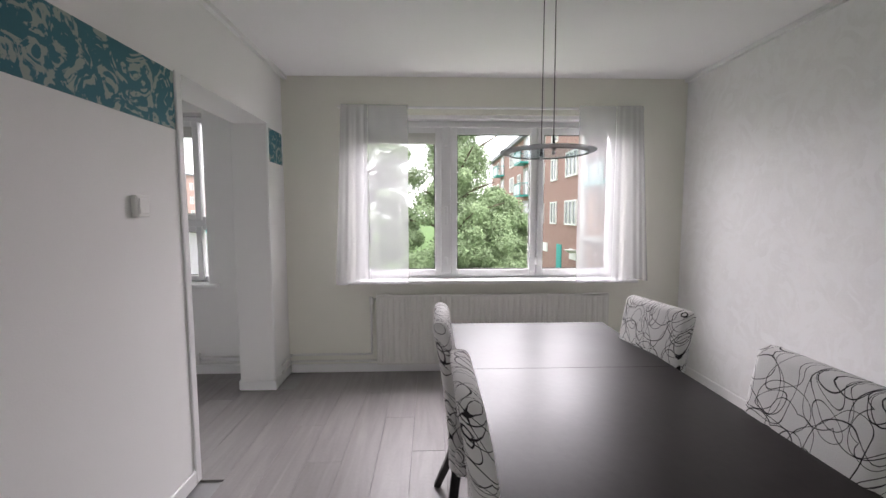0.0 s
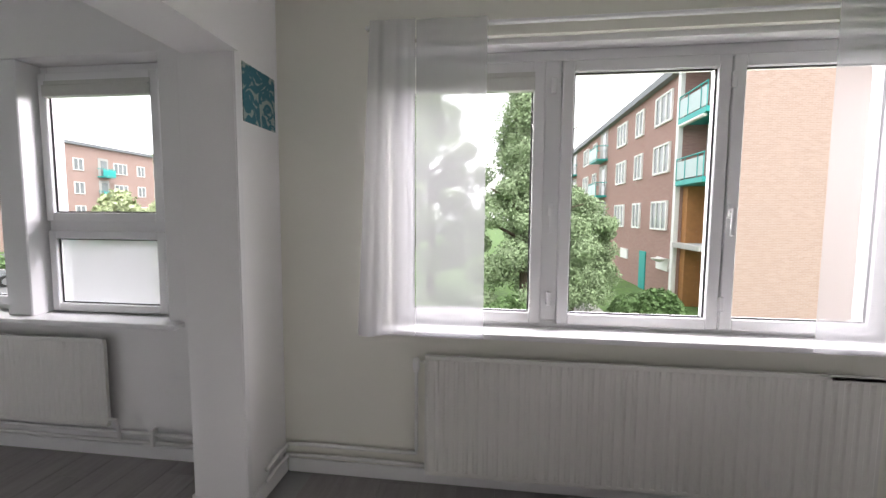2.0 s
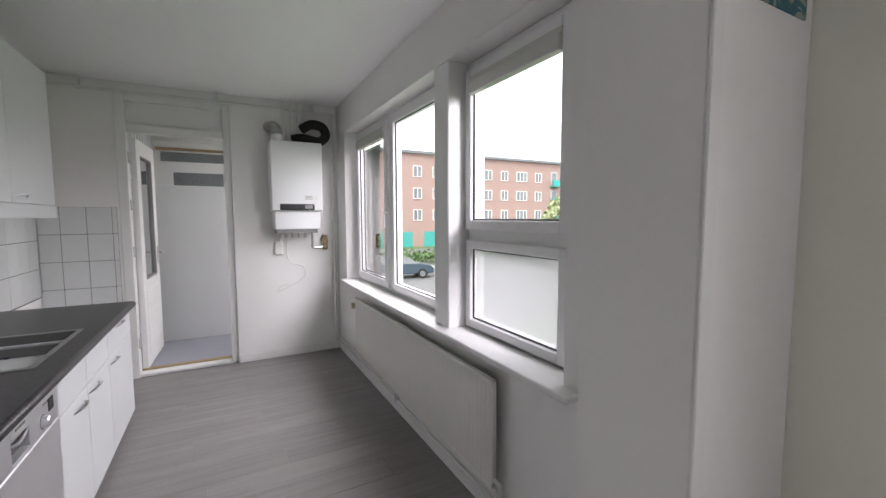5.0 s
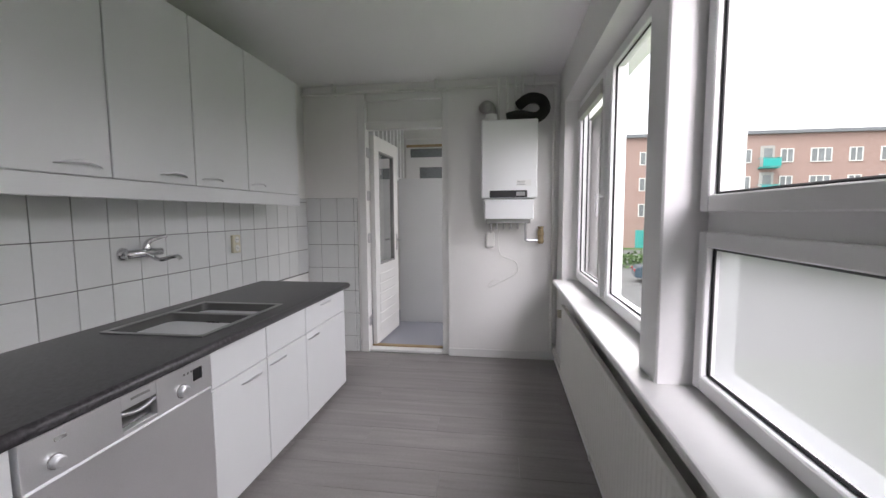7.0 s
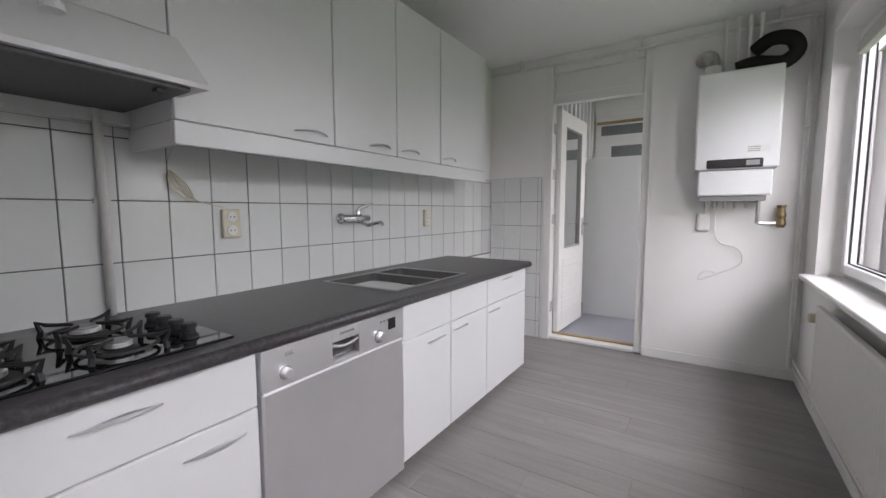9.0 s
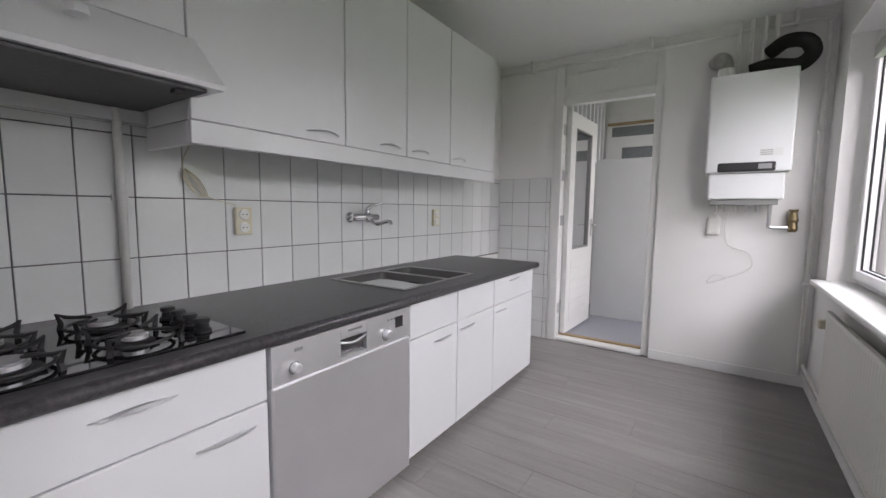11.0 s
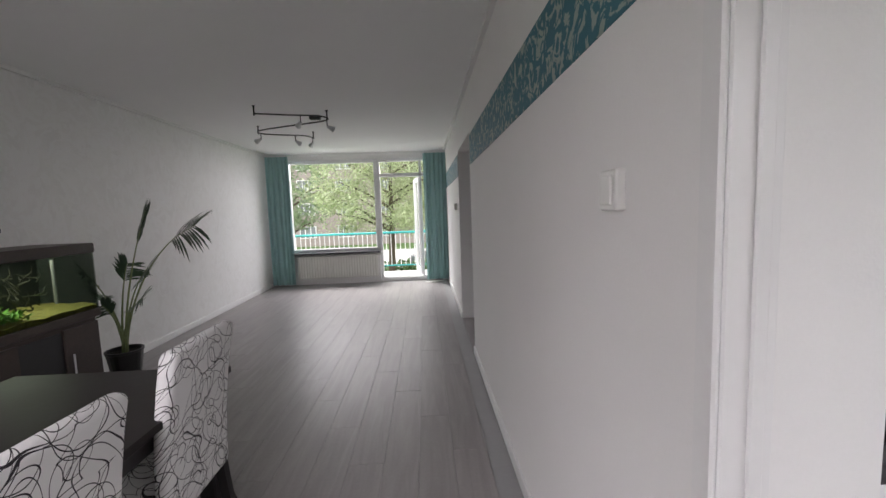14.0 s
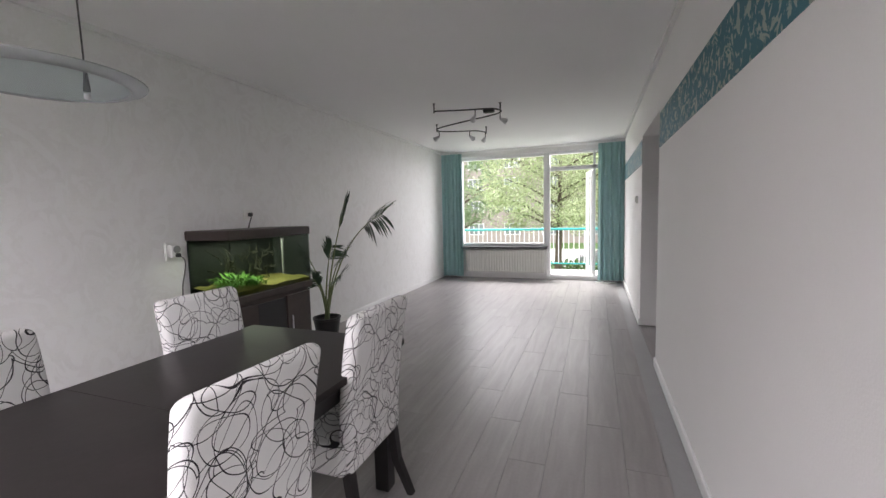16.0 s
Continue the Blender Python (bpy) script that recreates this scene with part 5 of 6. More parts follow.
def east_socket(y, z, label):
    s = thing("wall_socket", XR, y, z, label, "socket")
    part("plate", box(B(), XR - 0.03, y - 0.04, z - 0.04, XR, y + 0.04, z + 0.04, 0.005, 2), SWITCH, s)
    part("plug", box(B(), XR - 0.06, y - 0.018, z - 0.018, XR - 0.03, y + 0.018, z + 0.018, 0.008, 2), BLACK, s, "black plug")
    part("cord", sweep(B(), arc([(XR - 0.06, y, z - 0.01), (XR - 0.05, y + 0.02, z - 0.08), (XR - 0.03, y + 0.03, z - 0.16)], 4), 0.005, 6), BLACK, s)


east_socket(-0.355, 1.33, "white wall socket with a black plug above the aquarium")
tm = thing("timer_socket", XR, 0.370, 1.070, "white plug-in timer with a dark dial beside the aquarium", "socket")
part("plate", box(B(), XR - 0.02, 0.325, 1.005, XR, 0.415, 1.135, 0.005, 2), SWITCH, tm)
part("housing", box(B(), XR - 0.07, 0.335, 1.025, XR - 0.02, 0.405, 1.120, 0.008, 2), SWITCH, tm)
part("dial", sweep(B(), [(XR - 0.072, 0.370, 1.088), (XR - 0.08, 0.370, 1.088)], 0.026, 20), GREYPLASTIC, tm, "dark grey timer dial")
part("plug", box(B(), XR - 0.1, 0.355, 1.030, XR - 0.07, 0.385, 1.060, 0.008, 2), BLACK, tm, "black plug")
part("cord", sweep(B(), arc([(XR - 0.1, 0.370, 1.045), (XR - 0.13, 0.355, 1.000), (XR - 0.08, 0.330, 0.9), (XR - 0.03, 0.315, 0.8), (XR - 0.012, 0.310, 0.6)], 5), 0.004, 6), BLACK, tm)

# potted palm
PX, PY = 2.0, -1.0
palm = thing("potted_palm", PX, PY, 0, "slender kentia palm in a black pot", "plant")
part("pot", lathe(B(), [(0.1, 0), (0.135, 0.24), (0.142, 0.25), (0.142, 0.265), (0.128, 0.265), (0.125, 0.235), (0.01, 0.23)], PX, PY, 24), POT, palm, smooth=False)
part("soil", lathe(B(), [(0.124, 0.225), (0.12, 0.236), (0.01, 0.24)], PX, PY, 20), SOIL, palm)


def frond(base, tip_dir, length, up, leaf, seed, spread=1.0, droop=0.5, start=0.74):
    """A palm frond: an arched stalk and paired narrow leaflets."""
    rg = random.Random(seed)
    base = Vector(base)
    h = Vector((math.cos(tip_dir), math.sin(tip_dir), 0))
    pts = []
    for k in range(13):
        t = k / 12
        pts.append(base + h * (length * 0.62 * t ** 1.6) + Vector((0, 0, up * (t - droop * 0.35 * t ** 3))))
    st = part("stalk", sweep(B(), pts, [0.011 - 0.0085 * k / 12 for k in range(13)], 6), STALK, palm, smooth=True)
    bm = B()
    side = Vector((-h.y, h.x, 0))
    for k in range(12):
        t = start + (1 - start) * k / 11
        i = min(int(t * 12), 11)
        p = pts[i].lerp(pts[i + 1], t * 12 - i)
        along = (pts[i + 1] - pts[i]).normalized()
        for s in (-1, 1):
            L = leaf * (0.55 + 0.45 * math.sin(math.pi * (k + 2) / 14)) * rg.uniform(0.85, 1.1)
            d = (along * 0.7 + s * side * spread * (0.8 - 0.4 * k / 11) + Vector((0, 0, s * 0.55 * spread + rg.uniform(-0.25, 0.15)))).normalized()
            q = [p, p + d * L * 0.35, p + d * L * 0.7 - Vector((0, 0, 0.06 * L)), p + d * L - Vector((0, 0, 0.25 * L * droop))]
            w = along.cross(d).cross(d).normalized()
            ws = [0.003, 0.009, 0.008, 0.0005]
            va = [bm.verts.new(a + w * b) for a, b in zip(q, ws)]
            vb = [bm.verts.new(a - w * b) for a, b in zip(q, ws)]
            for j in range(3):
                bm.faces.new((va[j], va[j + 1], vb[j + 1], vb[j]))
    part("leaf_blade", bm, PALM, st, "dark green narrow leaflets")


frond((PX - 0.02, PY, 0.23), 3.3, 1.0, 1.42, 0.34, 1, 1.25, 0.7, 0.8)
frond((PX - 0.03, PY + 0.02, 0.23), 3.2, 0.42, 1.22, 0.2, 2, 0.16, 0.05, 0.78)
frond((PX - 0.02, PY + 0.01, 0.23), 2.9, 0.5, 0.9, 0.2, 4)
frond((PX, PY - 0.02, 0.23), 0.2, 0.4, 0.88, 0.2, 3)
frond((PX + 0.01, PY, 0.23), 4.9, 0.35, 0.92, 0.19, 5)
frond((PX, PY + 0.02, 0.23), 2.7, 0.55, 0.62, 0.2, 6)
frond((PX, PY, 0.23), 5.9, 0.42, 0.64, 0.19, 7)
frond((PX - 0.01, PY - 0.01, 0.23), 1.6, 0.35, 0.56, 0.18, 8)

# ceiling spot rail
ZR = 2.42
rail_pts = arc([(1.08, -1.85, ZR), (0.75, -1.95, ZR), (0.47, -2.02, ZR), (0.4, -2.18, ZR), (0.55, -2.32, ZR), (0.95, -2.5, ZR), (1.36, -2.72, ZR), (1.42, -2.9, ZR), (1.25, -3.02, ZR), (0.95, -3.12, ZR), (0.86, -3.3, ZR)], 6)
spots = thing("spot_rail", 0.9, -2.4, ZC, "curved black ceiling rail with five small spotlights", "lamp")
part("rail", sweep(B(), rail_pts, 0.008, 8), BLACK, spots, smooth=True)
for q in (rail_pts[0], rail_pts[16], rail_pts[40], rail_pts[-1]):
    part("mount", sweep(B(), [(q.x, q.y, ZR - 0.02), (q.x, q.y, ZC - 0.012), (q.x, q.y, ZC)], [0.008, 0.008, 0.018], 8), BLACK, spots)
part("transformer", box(B(), 0.46, -2.12, ZR - 0.025, 0.58, -2.05, ZR + 0.02, 0.012, 2), BLACK, spots)
for k, (i, dx, dy) in enumerate(((8, 0.03, -0.04), (20, -0.04, -0.03), (42, 0.05, -0.02), (52, -0.02, -0.05), (59, 0.03, -0.05))):
    q = rail_pts[min(i, len(rail_pts) - 1)]
    h0 = Vector((q.x, q.y, ZR - 0.01))
    h1 = h0 + Vector((0, 0, -0.06))
    sp = part("spot_head", sweep(B(), [h1, h1 + Vector((dx, dy, -0.02)) * 0.6, h1 + Vector((dx, dy, -0.02)) * 1.5], [0.014, 0.02, 0.034], 12), SATIN, spots, "small satin spotlight")
    part("arm", sweep(B(), [h0, h1], 0.006, 6), BLACK, sp)

# living-room curtains
for x0, x1, sd in ((1.86, 2.28, 11), (-1.07, -0.64, 12)):
    cu = thing("curtain", (x0 + x1) / 2, YS + 0.14, 0.03, "long pleated teal curtain drawn aside", "curtain", "teal curtains")
    part("cloth", drape(B(), x0, x1, 0.035, 2.44, YS + 0.15, 5, 0.03, seed=sd, nz=12, wander=0.05), CURTAIN, cu, smooth=True)
solo("curtain_track", box(B(), -1.08, YS + 0.12, 2.445, XR - 0.01, YS + 0.17, 2.47, 0.004), TRIM, "white ceiling curtain track", "curtain rail")
cb = B()
for k in range(3):
    sweep(cb, arc([(-0.95 + 0.05 * k, YS + 0.22, 0.008), (-0.8, YS + 0.3 + 0.03 * k, 0.008), (-0.66 + 0.03 * k, YS + 0.25, 0.008), (-0.75, YS + 0.2 + 0.02 * k, 0.01), (-0.92, YS + 0.24, 0.008)], 5), 0.006, 6)
solo("loose_cable", cb, SWITCH, "loose white cable coiled on the floor", "cable", smooth=True)

# ---------- outdoors ----------
ZG = -2.6
ground = structure("ground", box(B(), -400, -400, ZG - 0.5, 400, 400, ZG), GRASS, "lawn and ground round the flats")
structure("road", box(B(), -47, -60, ZG, -13, 140, ZG + 0.02), ASPHALT, "grey street and parking strip")
structure("pavement", box(B(), 3.2, 4, ZG, 4.6, 60, ZG + 0.03), CONCRETE, "concrete garden path")
structure("road", box(B(), -120, -40, ZG, 120, -24, ZG + 0.02), CONCRETE, "pale grey street behind the balcony")


def far_window(w, h, cols):
    """Meshes of a far window that faces +x: a frame of bars and its pane."""
    fb = B()
    box(fb, 0, 0, 0, 0.1, 0.09, h)
    box(fb, 0, w - 0.09, 0, 0.1, w, h)
    box(fb, 0, 0.09, 0, 0.1, w - 0.09, 0.09)
    box(fb, 0, 0.09, h - 0.09, 0.1, w - 0.09, h)
    for k in range(1, cols):
        box(fb, 0, w * k / cols - 0.045, 0.09, 0.09, w * k / cols + 0.045, h - 0.09)
    return mesh_of("window", fb, FARWHITE), mesh_of("pane", box(B(), 0.01, 0.05, 0.05, 0.04, w - 0.05, h - 0.05), FARGLASS)


def place(name, me, parent, m):
    ob = new(name, me)
    ob.parent = parent
    ob.matrix_parent_inverse = parent.matrix_basis.inverted() if parent.parent is None else Matrix.Identity(4)
    ob.matrix_basis = m
    return ob


GARAGE = mat("weathered_teal", (0.06, 0.36, 0.34), 0.6, amount=0.1)
WIN3, WIN2 = far_window(2.0, 1.45, 3), far_window(1.25, 1.45, 2)


def flats(name, x, y0, y1, face, top, rows, spacing, label, depth=10, brick=None, gable=None, garages=True, loggia=0.0, gaps=()):
    """A long brick block along y whose facade at x looks towards face (+1 or -1 along x)."""
    h = thing(name, x, (y0 + y1) / 2, ZG, label, "apartment building")
    part("wall", box(B(), x, y0 + loggia, ZG, x - face * depth, y1, top), brick or HAZEBRICK, h)
    if loggia:
        part("loggia_back", box(B(), x - face * 1.0, y0, ZG, x - face * depth, y0 + loggia, top), FARWHITE, h, "pale painted loggia back wall")
        part("gable_fin", box(B(), x, y0, ZG, x - face * 1.0, y0 + 0.22, top), ROOFEDGE, h, "grey gable edge beside the loggias")
    if gable:
        part("gable_wall", box(B(), x - face * 0.02, y0 - 0.06, ZG, x - face * (depth - 0.02), y0, top), gable, h, "pale brick gable")
    part("roof", box(B(), x + face * 0.35, y0 - 0.3, top, x - face * (depth + 0.3), y1 + 0.3, top + 0.35), ROOFEDGE, h, "dark flat roof edge")
    for r in rows:
        k, y = 0, y0 + (3.9 if gable else 1.4)
        while y + 2.2 < y1:
            fr, pn = (WIN3, WIN2)[k % 2]
            if any(g0 < y + 2.1 and y < g1 for g0, g1 in gaps):
                y += 0.4
                continue
            base = Matrix.Translation((x, y, r)) if face > 0 else Matrix.Translation((x, y + (2.0, 1.25)[k % 2], r)) @ pose(0, 0, 0, 0, 0, 180)
            w = place("window", fr, h, base)
            pp = new("pane", pn)
            pp.parent = w
            y += (2.0, 1.25)[k % 2] + spacing
            k += 1
    if garages:
        y = y0 + 1.0
        while y + 2.6 < y1:
            part("garage_door", box(B(), x, y, ZG, x + face * 0.05, y + 2.4, ZG + 2.0), GARAGE, h, "dull teal garage door")
            y += 4.1
    return h


GREENPANEL = mat("greenish_panel", (0.36, 0.46, 0.47), 0.4)
TEALPANEL = mat("teal_panel", (0.03, 0.4, 0.38), 0.5, amount=0.06)


def balcony(h, x, y0, y1, z, face, out=0.8, panel=GREENPANEL):
    b = part("balcony", box(B(), x, y0, z - 0.12, x + face * out, y1, z), TEAL, h, "teal balcony slab")
    xs = x + face * out
    part("balustrade", box(B(), xs - 0.02, y0, z + 0.05, xs + 0.02, y1, z + 0.85), panel, b, "glazed panel" if panel is GREENPANEL else "solid teal panel")
    rl_ = B()
    sweep(rl_, [(x, y0, z + 0.95), (xs, y0, z + 0.95), (xs, y1, z + 0.95), (x, y1, z + 0.95)], 0.03, 6)
    for q in (y0, (y0 + y1) / 2, y1):
        sweep(rl_, [(xs, q, z), (xs, q, z + 0.95)], 0.025, 6)
    part("rail", rl_, TEAL, b)
    part("recess", box(B(), x - face * 0.02, y0 + 0.15, z, x + face * 0.03, y1 - 0.15, z + 2.3), CONCRETE, b, "pale balcony recess")
    part("balcony_door", box(B(), x + face * 0.031, y0 + 0.5, z, x + face * 0.06, y0 + 1.3, z + 2.0), FARGLASS, b)


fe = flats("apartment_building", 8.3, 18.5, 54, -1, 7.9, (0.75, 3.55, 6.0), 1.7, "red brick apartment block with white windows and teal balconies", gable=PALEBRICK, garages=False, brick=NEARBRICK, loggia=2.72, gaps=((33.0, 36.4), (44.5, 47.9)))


def loggia_floor(z, open_front):
    """One storey of the recessed balconies: teal slab, glass balustrade, white door and window."""
    slab = part("loggia_slab", box(B(), 8.05, 18.72, z - 0.22, 9.3, 21.2, z, 0.01), TEAL if open_front else CONCRETE, fe, "teal balcony slab" if open_front else "grey floor slab")
    if open_front:
        part("balustrade", box(B(), 8.08, 18.75, z + 0.06, 8.1, 21.17, z + 0.82), GREENPANEL, slab, "greenish glass balustrade")
        rail = sweep(B(), [(8.07, 18.72, z + 0.95), (8.07, 21.2, z + 0.95)], 0.03, 8)
        for y in (18.75, 19.25, 20.35, 21.17):
            sweep(rail, [(8.07, y, z), (8.07, y, z + 0.95)], 0.02, 6)
        part("rail", rail, TEAL, slab)
    door = B()
    for y0, y1 in ((19.0, 19.9), (19.98, 20.75)):
        box(door, 9.2, y0, z, 9.29, y0 + 0.1, z + 2.15)
        box(door, 9.2, y1 - 0.1, z, 9.29, y1, z + 2.15)
        box(door, 9.2, y0 + 0.1, z + 2.05, 9.29, y1 - 0.1, z + 2.15)
        box(door, 9.2, y0 + 0.1, z, 9.29, y1 - 0.1, z + 0.25)
    fr_ = part("loggia_door", door, FARWHITE, slab, "white framed balcony door")
    part("pane", box(B(), 9.25, 19.1, z + 0.25, 9.28, 20.65, z + 2.05), FARGLASS, slab)


for z in (0.25, 3.0, 5.7):
    loggia_floor(z, z > 1)
for y in (33.5, 45.0):
    for z in (0.25, 3.0, 5.7):
        balcony(fe, 8.3, y, y + 2.4, z, -1)
part("wood_panel", box(B(), 8.42, 20.75, ZG, 9.25, 21.2, 2.75), mat("stained_wood", (0.36, 0.17, 0.06), 0.6, amount=0.15), fe, "stained wood entrance panel")
ed = part("entrance_door", box(B(), 9.2, 19.2, ZG, 9.26, 20.2, ZG + 2.2), FARWHITE, fe, "white framed entrance door")
part("pane", box(B(), 9.185, 19.32, ZG + 0.3, 9.199, 20.08, ZG + 2.1), FARGLASS, ed)
part("column", box(B(), 8.1, 21.22, ZG, 8.3, 21.5, 7.85, 0.02), FARWHITE, fe, "white concrete column beside the balconies")
part("awning", box(B(), 8.0, 18.9, 5.34, 8.2, 21.1, 5.46, 0.04), FARWHITE, fe, "rolled white awning under a balcony")
part("side_door", box(B(), 8.24, 25.0, ZG, 8.3, 25.9, ZG + 2.1), TEAL, fe, "teal side door")
part("dish_aerial", lathe(B(), [(0.02, -0.8), (0.3, -0.7), (0.4, -0.6)], 8.0, 22.4, 16), FARWHITE, fe)
for y in (22.0, 28, 36):
    part("low_window", box(B(), 8.22, y, ZG + 1.4, 8.3, y + 1.4, ZG + 2.0), FARWHITE, fe)

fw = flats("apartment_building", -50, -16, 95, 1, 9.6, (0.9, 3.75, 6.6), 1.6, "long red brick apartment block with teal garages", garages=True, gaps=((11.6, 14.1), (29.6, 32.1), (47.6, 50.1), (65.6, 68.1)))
for y in (12, 30, 48, 66):
    for z in (0.5, 3.3, 6.1):
        balcony(fw, -50, y, y + 1.7, z, 1, 0.9, TEALPANEL)


def street_block():
    """Block beyond the balcony street, its facade along x at y -48."""
    h = thing("apartment_building", 0, -48, ZG, "brown brick apartment block behind the street trees", "apartment building")
    # brown brick lightened, so the colour holds the haze over the street
    part("wall", box(B(), -40, -58, ZG, 60, -48, 9), mat("hazed_brown_brick", (0.34, 0.29, 0.27), 0.9, amount=0.15), h)
    for z in (-1.6, 1.2, 4.0, 6.6):
        for k in range(20):
            x = -36 + 4.6 * k
            place("window", WIN3[0], h, pose(x, -48, z, 0, 0, 90))
            p_ = place("pane", WIN3[1], h, pose(x, -48, z, 0, 0, 90))
    part("roof", box(B(), -40.3, -58.3, 9, 60.3, -47.7, 9.35), ROOFEDGE, h)


street_block()


def tree(name, x, y, h, crown_r, crown_z0, leaves, leaf, material, seed, label, base=None, cone=0.0):
    """A tapered trunk with limbs and a loose crown of single leaf clumps."""
    rg = np.random.default_rng(seed)
    z0 = ZG if base is None else base
    t = thing(name, x, y, z0, label, "tree")
    r = random.Random(seed)
    bm = sweep(B(), [(x, y, z0), (x + r.uniform(-0.1, 0.1), y, z0 + h * 0.35), (x + r.uniform(-0.2, 0.2), y + 0.1, z0 + h * 0.75)], [h * 0.022, h * 0.016, h * 0.006], 8)
    for k in range(9):
        a, zz = r.uniform(0, 6.28), z0 + h * r.uniform(0.25, 0.65)
        q = Vector((x, y, zz))
        e = q + Vector((math.cos(a) * crown_r * 0.75, math.sin(a) * crown_r * 0.75, h * r.uniform(0.08, 0.2)))
        sweep(bm, [q, q.lerp(e, 0.5) + Vector((0, 0, 0.15)), e], [h * 0.009, h * 0.006, h * 0.002], 6)
    part("trunk", bm, BARK, t)
    lobes = 80
    lc = []
    for k in range(lobes):
        f = (k + 0.5) / lobes
        zz = crown_z0 + (z0 + h - crown_z0) * f
        rad = crown_r * (math.sin(math.pi * min(1, 0.12 + 0.88 * f)) ** 0.6 if cone == 0 else (1 - cone * f)) * r.uniform(0.35, 0.95)
        a = r.uniform(0, 6.28)
        lc.append((x + rad * math.cos(a), y + rad * math.sin(a), zz, crown_r * r.uniform(0.14, 0.32)))
    lc = np.array(lc)
    pick = rg.integers(0, lobes, leaves)
    d = rg.normal(size=(leaves, 3))
    d /= np.linalg.norm(d, axis=1)[:, None]
    c = lc[pick, :3] + d * (lc[pick, 3] * rg.uniform(0.55, 1.05, leaves))[:, None] * np.array((1, 1, 0.8))
    u = rg.normal(size=(leaves, 3))
    u /= np.linalg.norm(u, axis=1)[:, None]
    v = np.cross(u, d + 0.3 * rg.normal(size=(leaves, 3)))
    v /= np.linalg.norm(v, axis=1)[:, None] + 1e-9
    s = leaf * rg.uniform(0.6, 1.3, leaves)[:, None]
    V = np.stack([c - u * s, c - v * s * 0.5, c + u * s, c + v * s * 0.5], 1).reshape(-1, 3)
    me = bpy.data.meshes.new("crown")
    me.from_pydata(V.tolist(), [], np.arange(leaves * 4).reshape(-1, 4).tolist())
    me.materials.append(material)
    cr = new("crown", me)
    cr.parent = t
    cr.matrix_parent_inverse = t.matrix_basis.inverted()
    return t


tree("garden_tree", 1.15, 16.5, 8.9, 2.6, -1.8, 105000, 0.055, LEAF, 21, "tall dense green garden tree", cone=0.85)
tree("garden_tree", -2.9, 20, 9.2, 2.9, -0.8, 70000, 0.068, LEAF, 22, "broad green garden tree")
tree("garden_tree", -6.2, 23, 10.5, 2.8, -0.6, 50000, 0.078, LEAF, 23, "broad green garden tree")
tree("garden_tree", 3.2, 18.5, 4.9, 2.0, -1.9, 60000, 0.058, LEAF, 24, "rounded green garden tree")
tree("garden_tree", -10.7, 15.2, 8.8, 1.75, -1.6, 45000, 0.06, LEAF, 27, "tall conical green garden tree", cone=0.6)
tree("garden_tree", -7.55, 11.25, 5.5, 1.25, -1.6, 40000, 0.052, LEAF2, 25, "light yellow-green street tree")
tree("garden_tree", -31, 32, 5.6, 2.2, -1.2, 4000, 0.22, LEAF2, 26, "small pale street tree")
tree("street_tree", 1.2, -19, 9.0, 4.2, 0.6, 36000, 0.065, LEAF2, 31, "spreading pale green street tree")
tree("street_tree", -3.2, -24, 9.5, 4.0, 0.8, 7000, 0.13, LEAF2, 32, "spreading pale green street tree")
tree("street_tree", 8.5, -26, 9.0, 4.0, 0.6, 6000, 0.14, LEAF, 33, "tall green street tree")


def shrub(name, x0, x1, y0, y1, h, n, leaf, material, seed, label):
    """A low mass of leaves over a rough mound."""
    rg = np.random.default_rng(seed)
    px, py = rg.uniform(x0, x1, n), rg.uniform(y0, y1, n)
    ex = 1 - np.abs((px - (x0 + x1) / 2) / ((x1 - x0) / 2)) ** 4
    ey = 1 - np.abs((py - (y0 + y1) / 2) / ((y1 - y0) / 2)) ** 4
    zz = ZG + h * np.sqrt(np.clip(ex * ey, 0.02, 1)) * rg.uniform(0.25, 1.05, n) * (0.8 + 0.2 * np.sin(px * 2.1) * np.cos(py * 1.7))
    c = np.stack([px, py, zz], 1)
    u = rg.normal(size=(n, 3))
    u /= np.linalg.norm(u, axis=1)[:, None]
    v = np.cross(u, rg.normal(size=(n, 3)))
    v /= np.linalg.norm(v, axis=1)[:, None]
    s = leaf * rg.uniform(0.6, 1.3, n)[:, None]
    V = np.stack([c - u * s, c - v * s * 0.6, c + u * s, c + v * s * 0.6], 1).reshape(-1, 3)
    me = bpy.data.meshes.new(name)
    me.from_pydata(V.tolist(), [], np.arange(n * 4).reshape(-1, 4).tolist())
    me.materials.append(material)
    return tagged(new(name, me), label, "shrub", "", "stuff")


shrub("hedge", 4.9, 7.6, 18.0, 19.5, 1.1, 4500, 0.09, HEDGE, 41, "clipped green garden hedge")
shrub("shrubbery", -1.5, 3.0, 13.2, 15.2, 1.5, 12000, 0.06, HEDGE, 42, "loose green shrubs")
shrub("shrubbery", -9, -2, 15.5, 18, 1.6, 6000, 0.11, LEAF, 43, "dark green shrubs")
shrub("hedge", -34, -31.5, 5, 60, 1.3, 9000, 0.16, HEDGE, 44, "long street hedge")
shrub("shrubbery", -12, 14, -23.6, -22.2, 1.0, 5000, 0.14, HEDGE, 45, "street hedge")


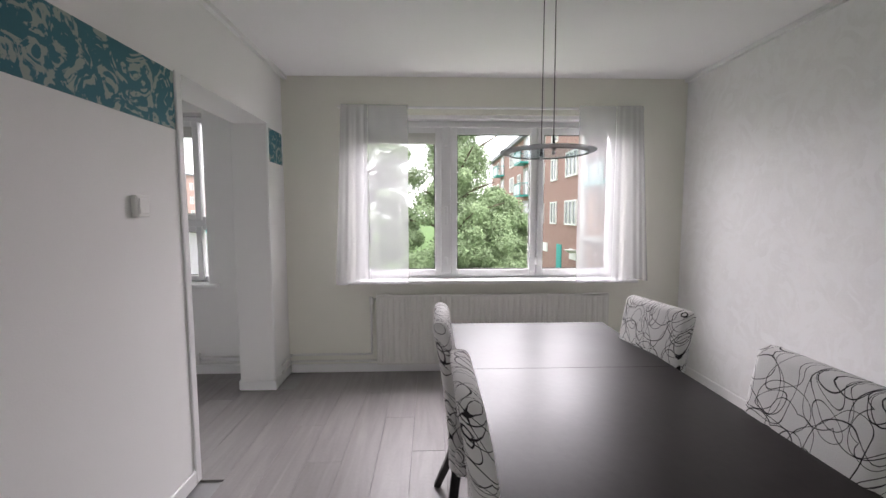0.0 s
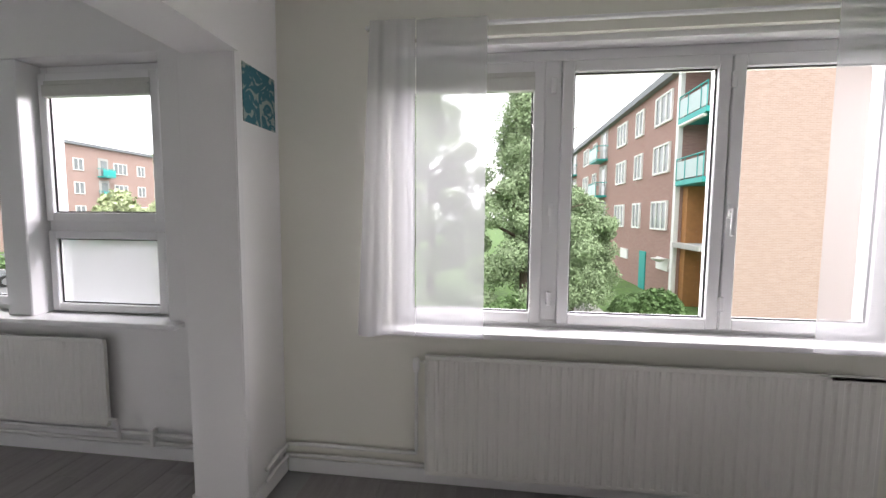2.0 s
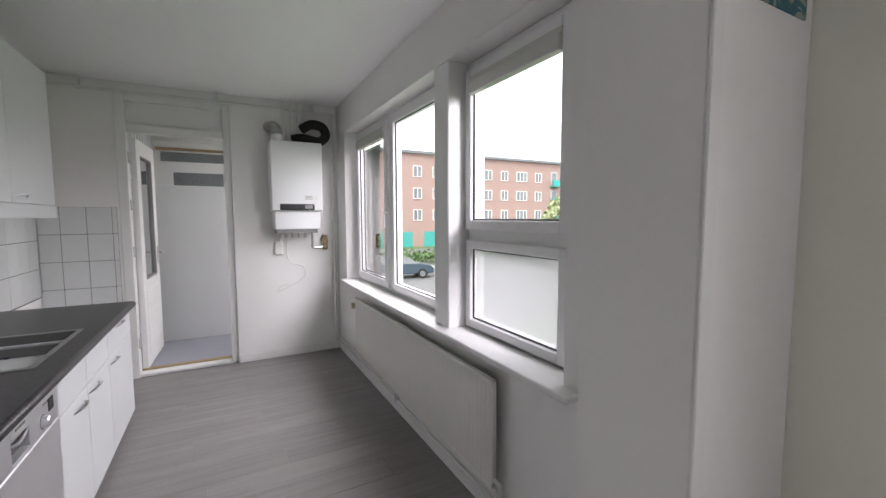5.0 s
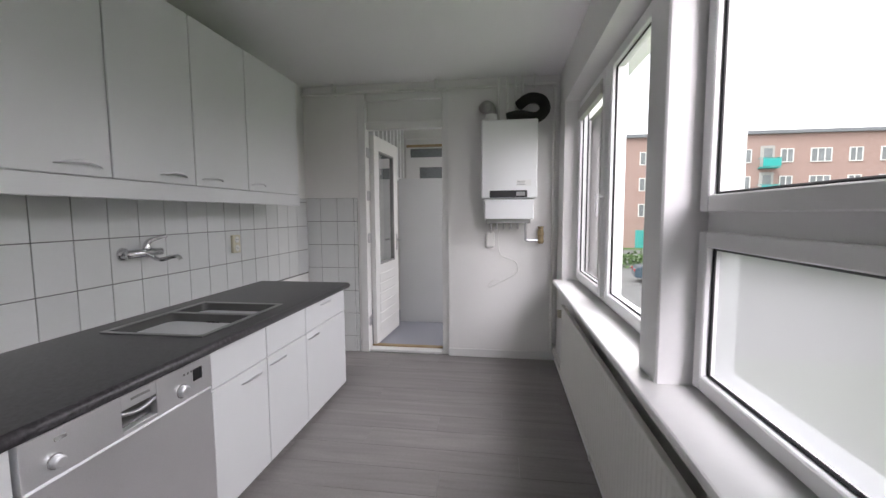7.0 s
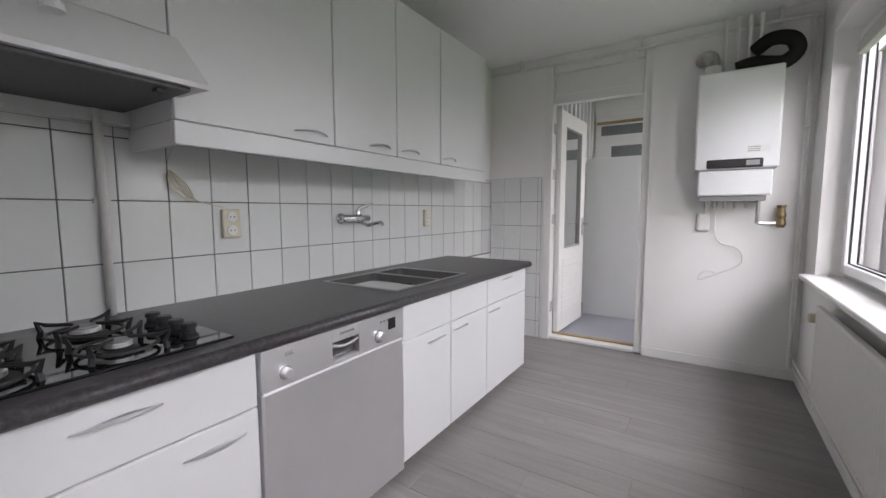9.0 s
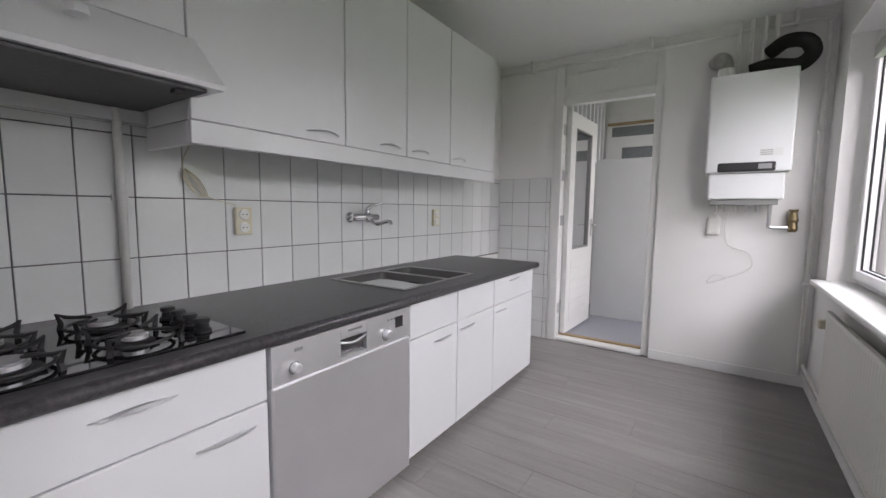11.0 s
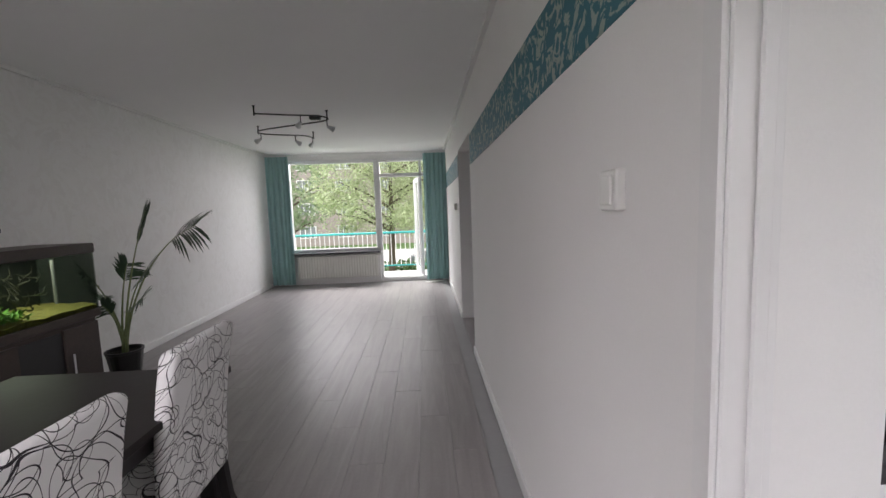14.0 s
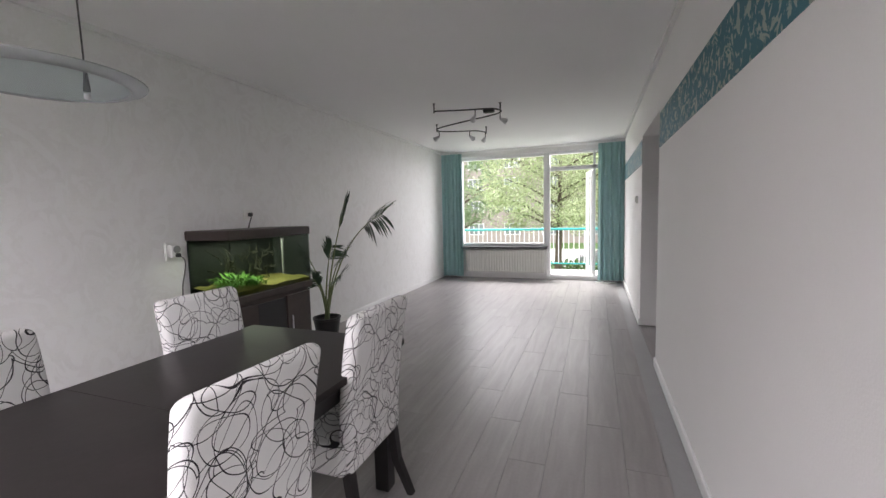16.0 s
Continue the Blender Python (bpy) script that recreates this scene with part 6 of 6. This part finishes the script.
def parked_car(x, y, yaw, paint, label):
    """A saloon car along its own x: body, glasshouse, wheels, lights."""
    c = thing("parked_car", 0, 0, 0, label, "car", "parked cars")
    prof = [(-2.1, 0.3), (-2.15, 0.75), (-1.9, 0.92), (-1.0, 0.98), (1.0, 0.95), (1.9, 0.82), (2.1, 0.62), (2.1, 0.3)]
    bm = B()
    a = [bm.verts.new((px, -0.82, pz)) for px, pz in prof]
    b = [bm.verts.new((px, 0.82, pz)) for px, pz in prof]
    bm.faces.new(a)
    bm.faces.new(b[::-1])
    for k in range(len(prof)):
        bm.faces.new((a[k], b[k], b[(k + 1) % len(prof)], a[(k + 1) % len(prof)]))
    bmesh.ops.bevel(bm, geom=list(bm.edges), offset=0.06, segments=2, affect="EDGES")
    part("body", bm, paint, c, smooth=False)
    gh = [(-1.6, 0.95, 0.75), (-1.0, 1.42, 0.6), (0.3, 1.42, 0.6), (1.1, 0.94, 0.75)]
    bm = B()
    a = [bm.verts.new((px, -w, pz)) for px, pz, w in gh]
    b = [bm.verts.new((px, w, pz)) for px, pz, w in gh]
    bm.faces.new(a)
    bm.faces.new(b[::-1])
    for k in range(4):
        bm.faces.new((a[k], b[k], b[(k + 1) % 4], a[(k + 1) % 4]))
    part("windows", bm, FARGLASS, c)
    part("roof", box(B(), -1.0, -0.58, 1.41, 0.3, 0.58, 1.45, 0.02), paint, c)
    for wx in (-1.3, 1.3):
        for wy in (-0.8, 0.8):
            w = part("wheel", sweep(B(), [(wx, wy - 0.1, 0.31), (wx, wy + 0.1, 0.31)], 0.31, 18), TYRE, c)
            part("rim", sweep(B(), [(wx, wy - 0.105, 0.31), (wx, wy + 0.105, 0.31)], 0.19, 14), SATIN, w)
    for wy in (-0.6, 0.6):
        part("headlight", box(B(), 2.05, wy - 0.15, 0.6, 2.12, wy + 0.15, 0.72, 0.02), FARWHITE, c)
        part("tail_light", box(B(), -2.16, wy - 0.12, 0.65, -2.1, wy + 0.12, 0.8, 0.02), mat("tail_lens", (0.4, 0.02, 0.02), 0.3), c)
    c.matrix_basis = pose(x, y, ZG + 0.02, 0, 0, yaw)
    return c


parked_car(-27, 19, 75, CAR, "silver saloon car parked by the street hedge")
parked_car(-25.5, 12.5, 80, CARBLUE, "dark blue car parked by the street hedge")
parked_car(-31, 27, 90, CARBLUE, "dark blue car parked on the street")
parked_car(-26, 29, 85, CAR, "silver car parked on the street")
parked_car(-1.5, -26, 0, CAR, "silver car parked across the balcony street")
parked_car(6, -27, 0, CARBLUE, "dark car parked across the balcony street")

# balcony
bal = thing("balcony", 0.5, -6.3, 0, "balcony with a teal handrail and thin upright bars", "balcony")
part("slab", box(B(), -1.4, -6.95, -0.2, 2.6, YS - 0.25, -0.02), CONCRETE, bal)
part("handrail", sweep(B(), [(-1.4, -6.9, 0.88), (2.6, -6.9, 0.88)], 0.026, 8), TEAL, bal)
part("lower_rail", sweep(B(), [(-1.4, -6.9, 0.12), (2.6, -6.9, 0.12)], 0.016, 6), TEAL, bal)
barm = mesh_of("bar", sweep(B(), [(0, 0, 0.12), (0, 0, 0.88)], 0.009, 6), FARWHITE)
for k in range(37):
    place("bar", barm, bal, Matrix.Translation((-1.35 + 0.108 * k, -6.9, 0)))
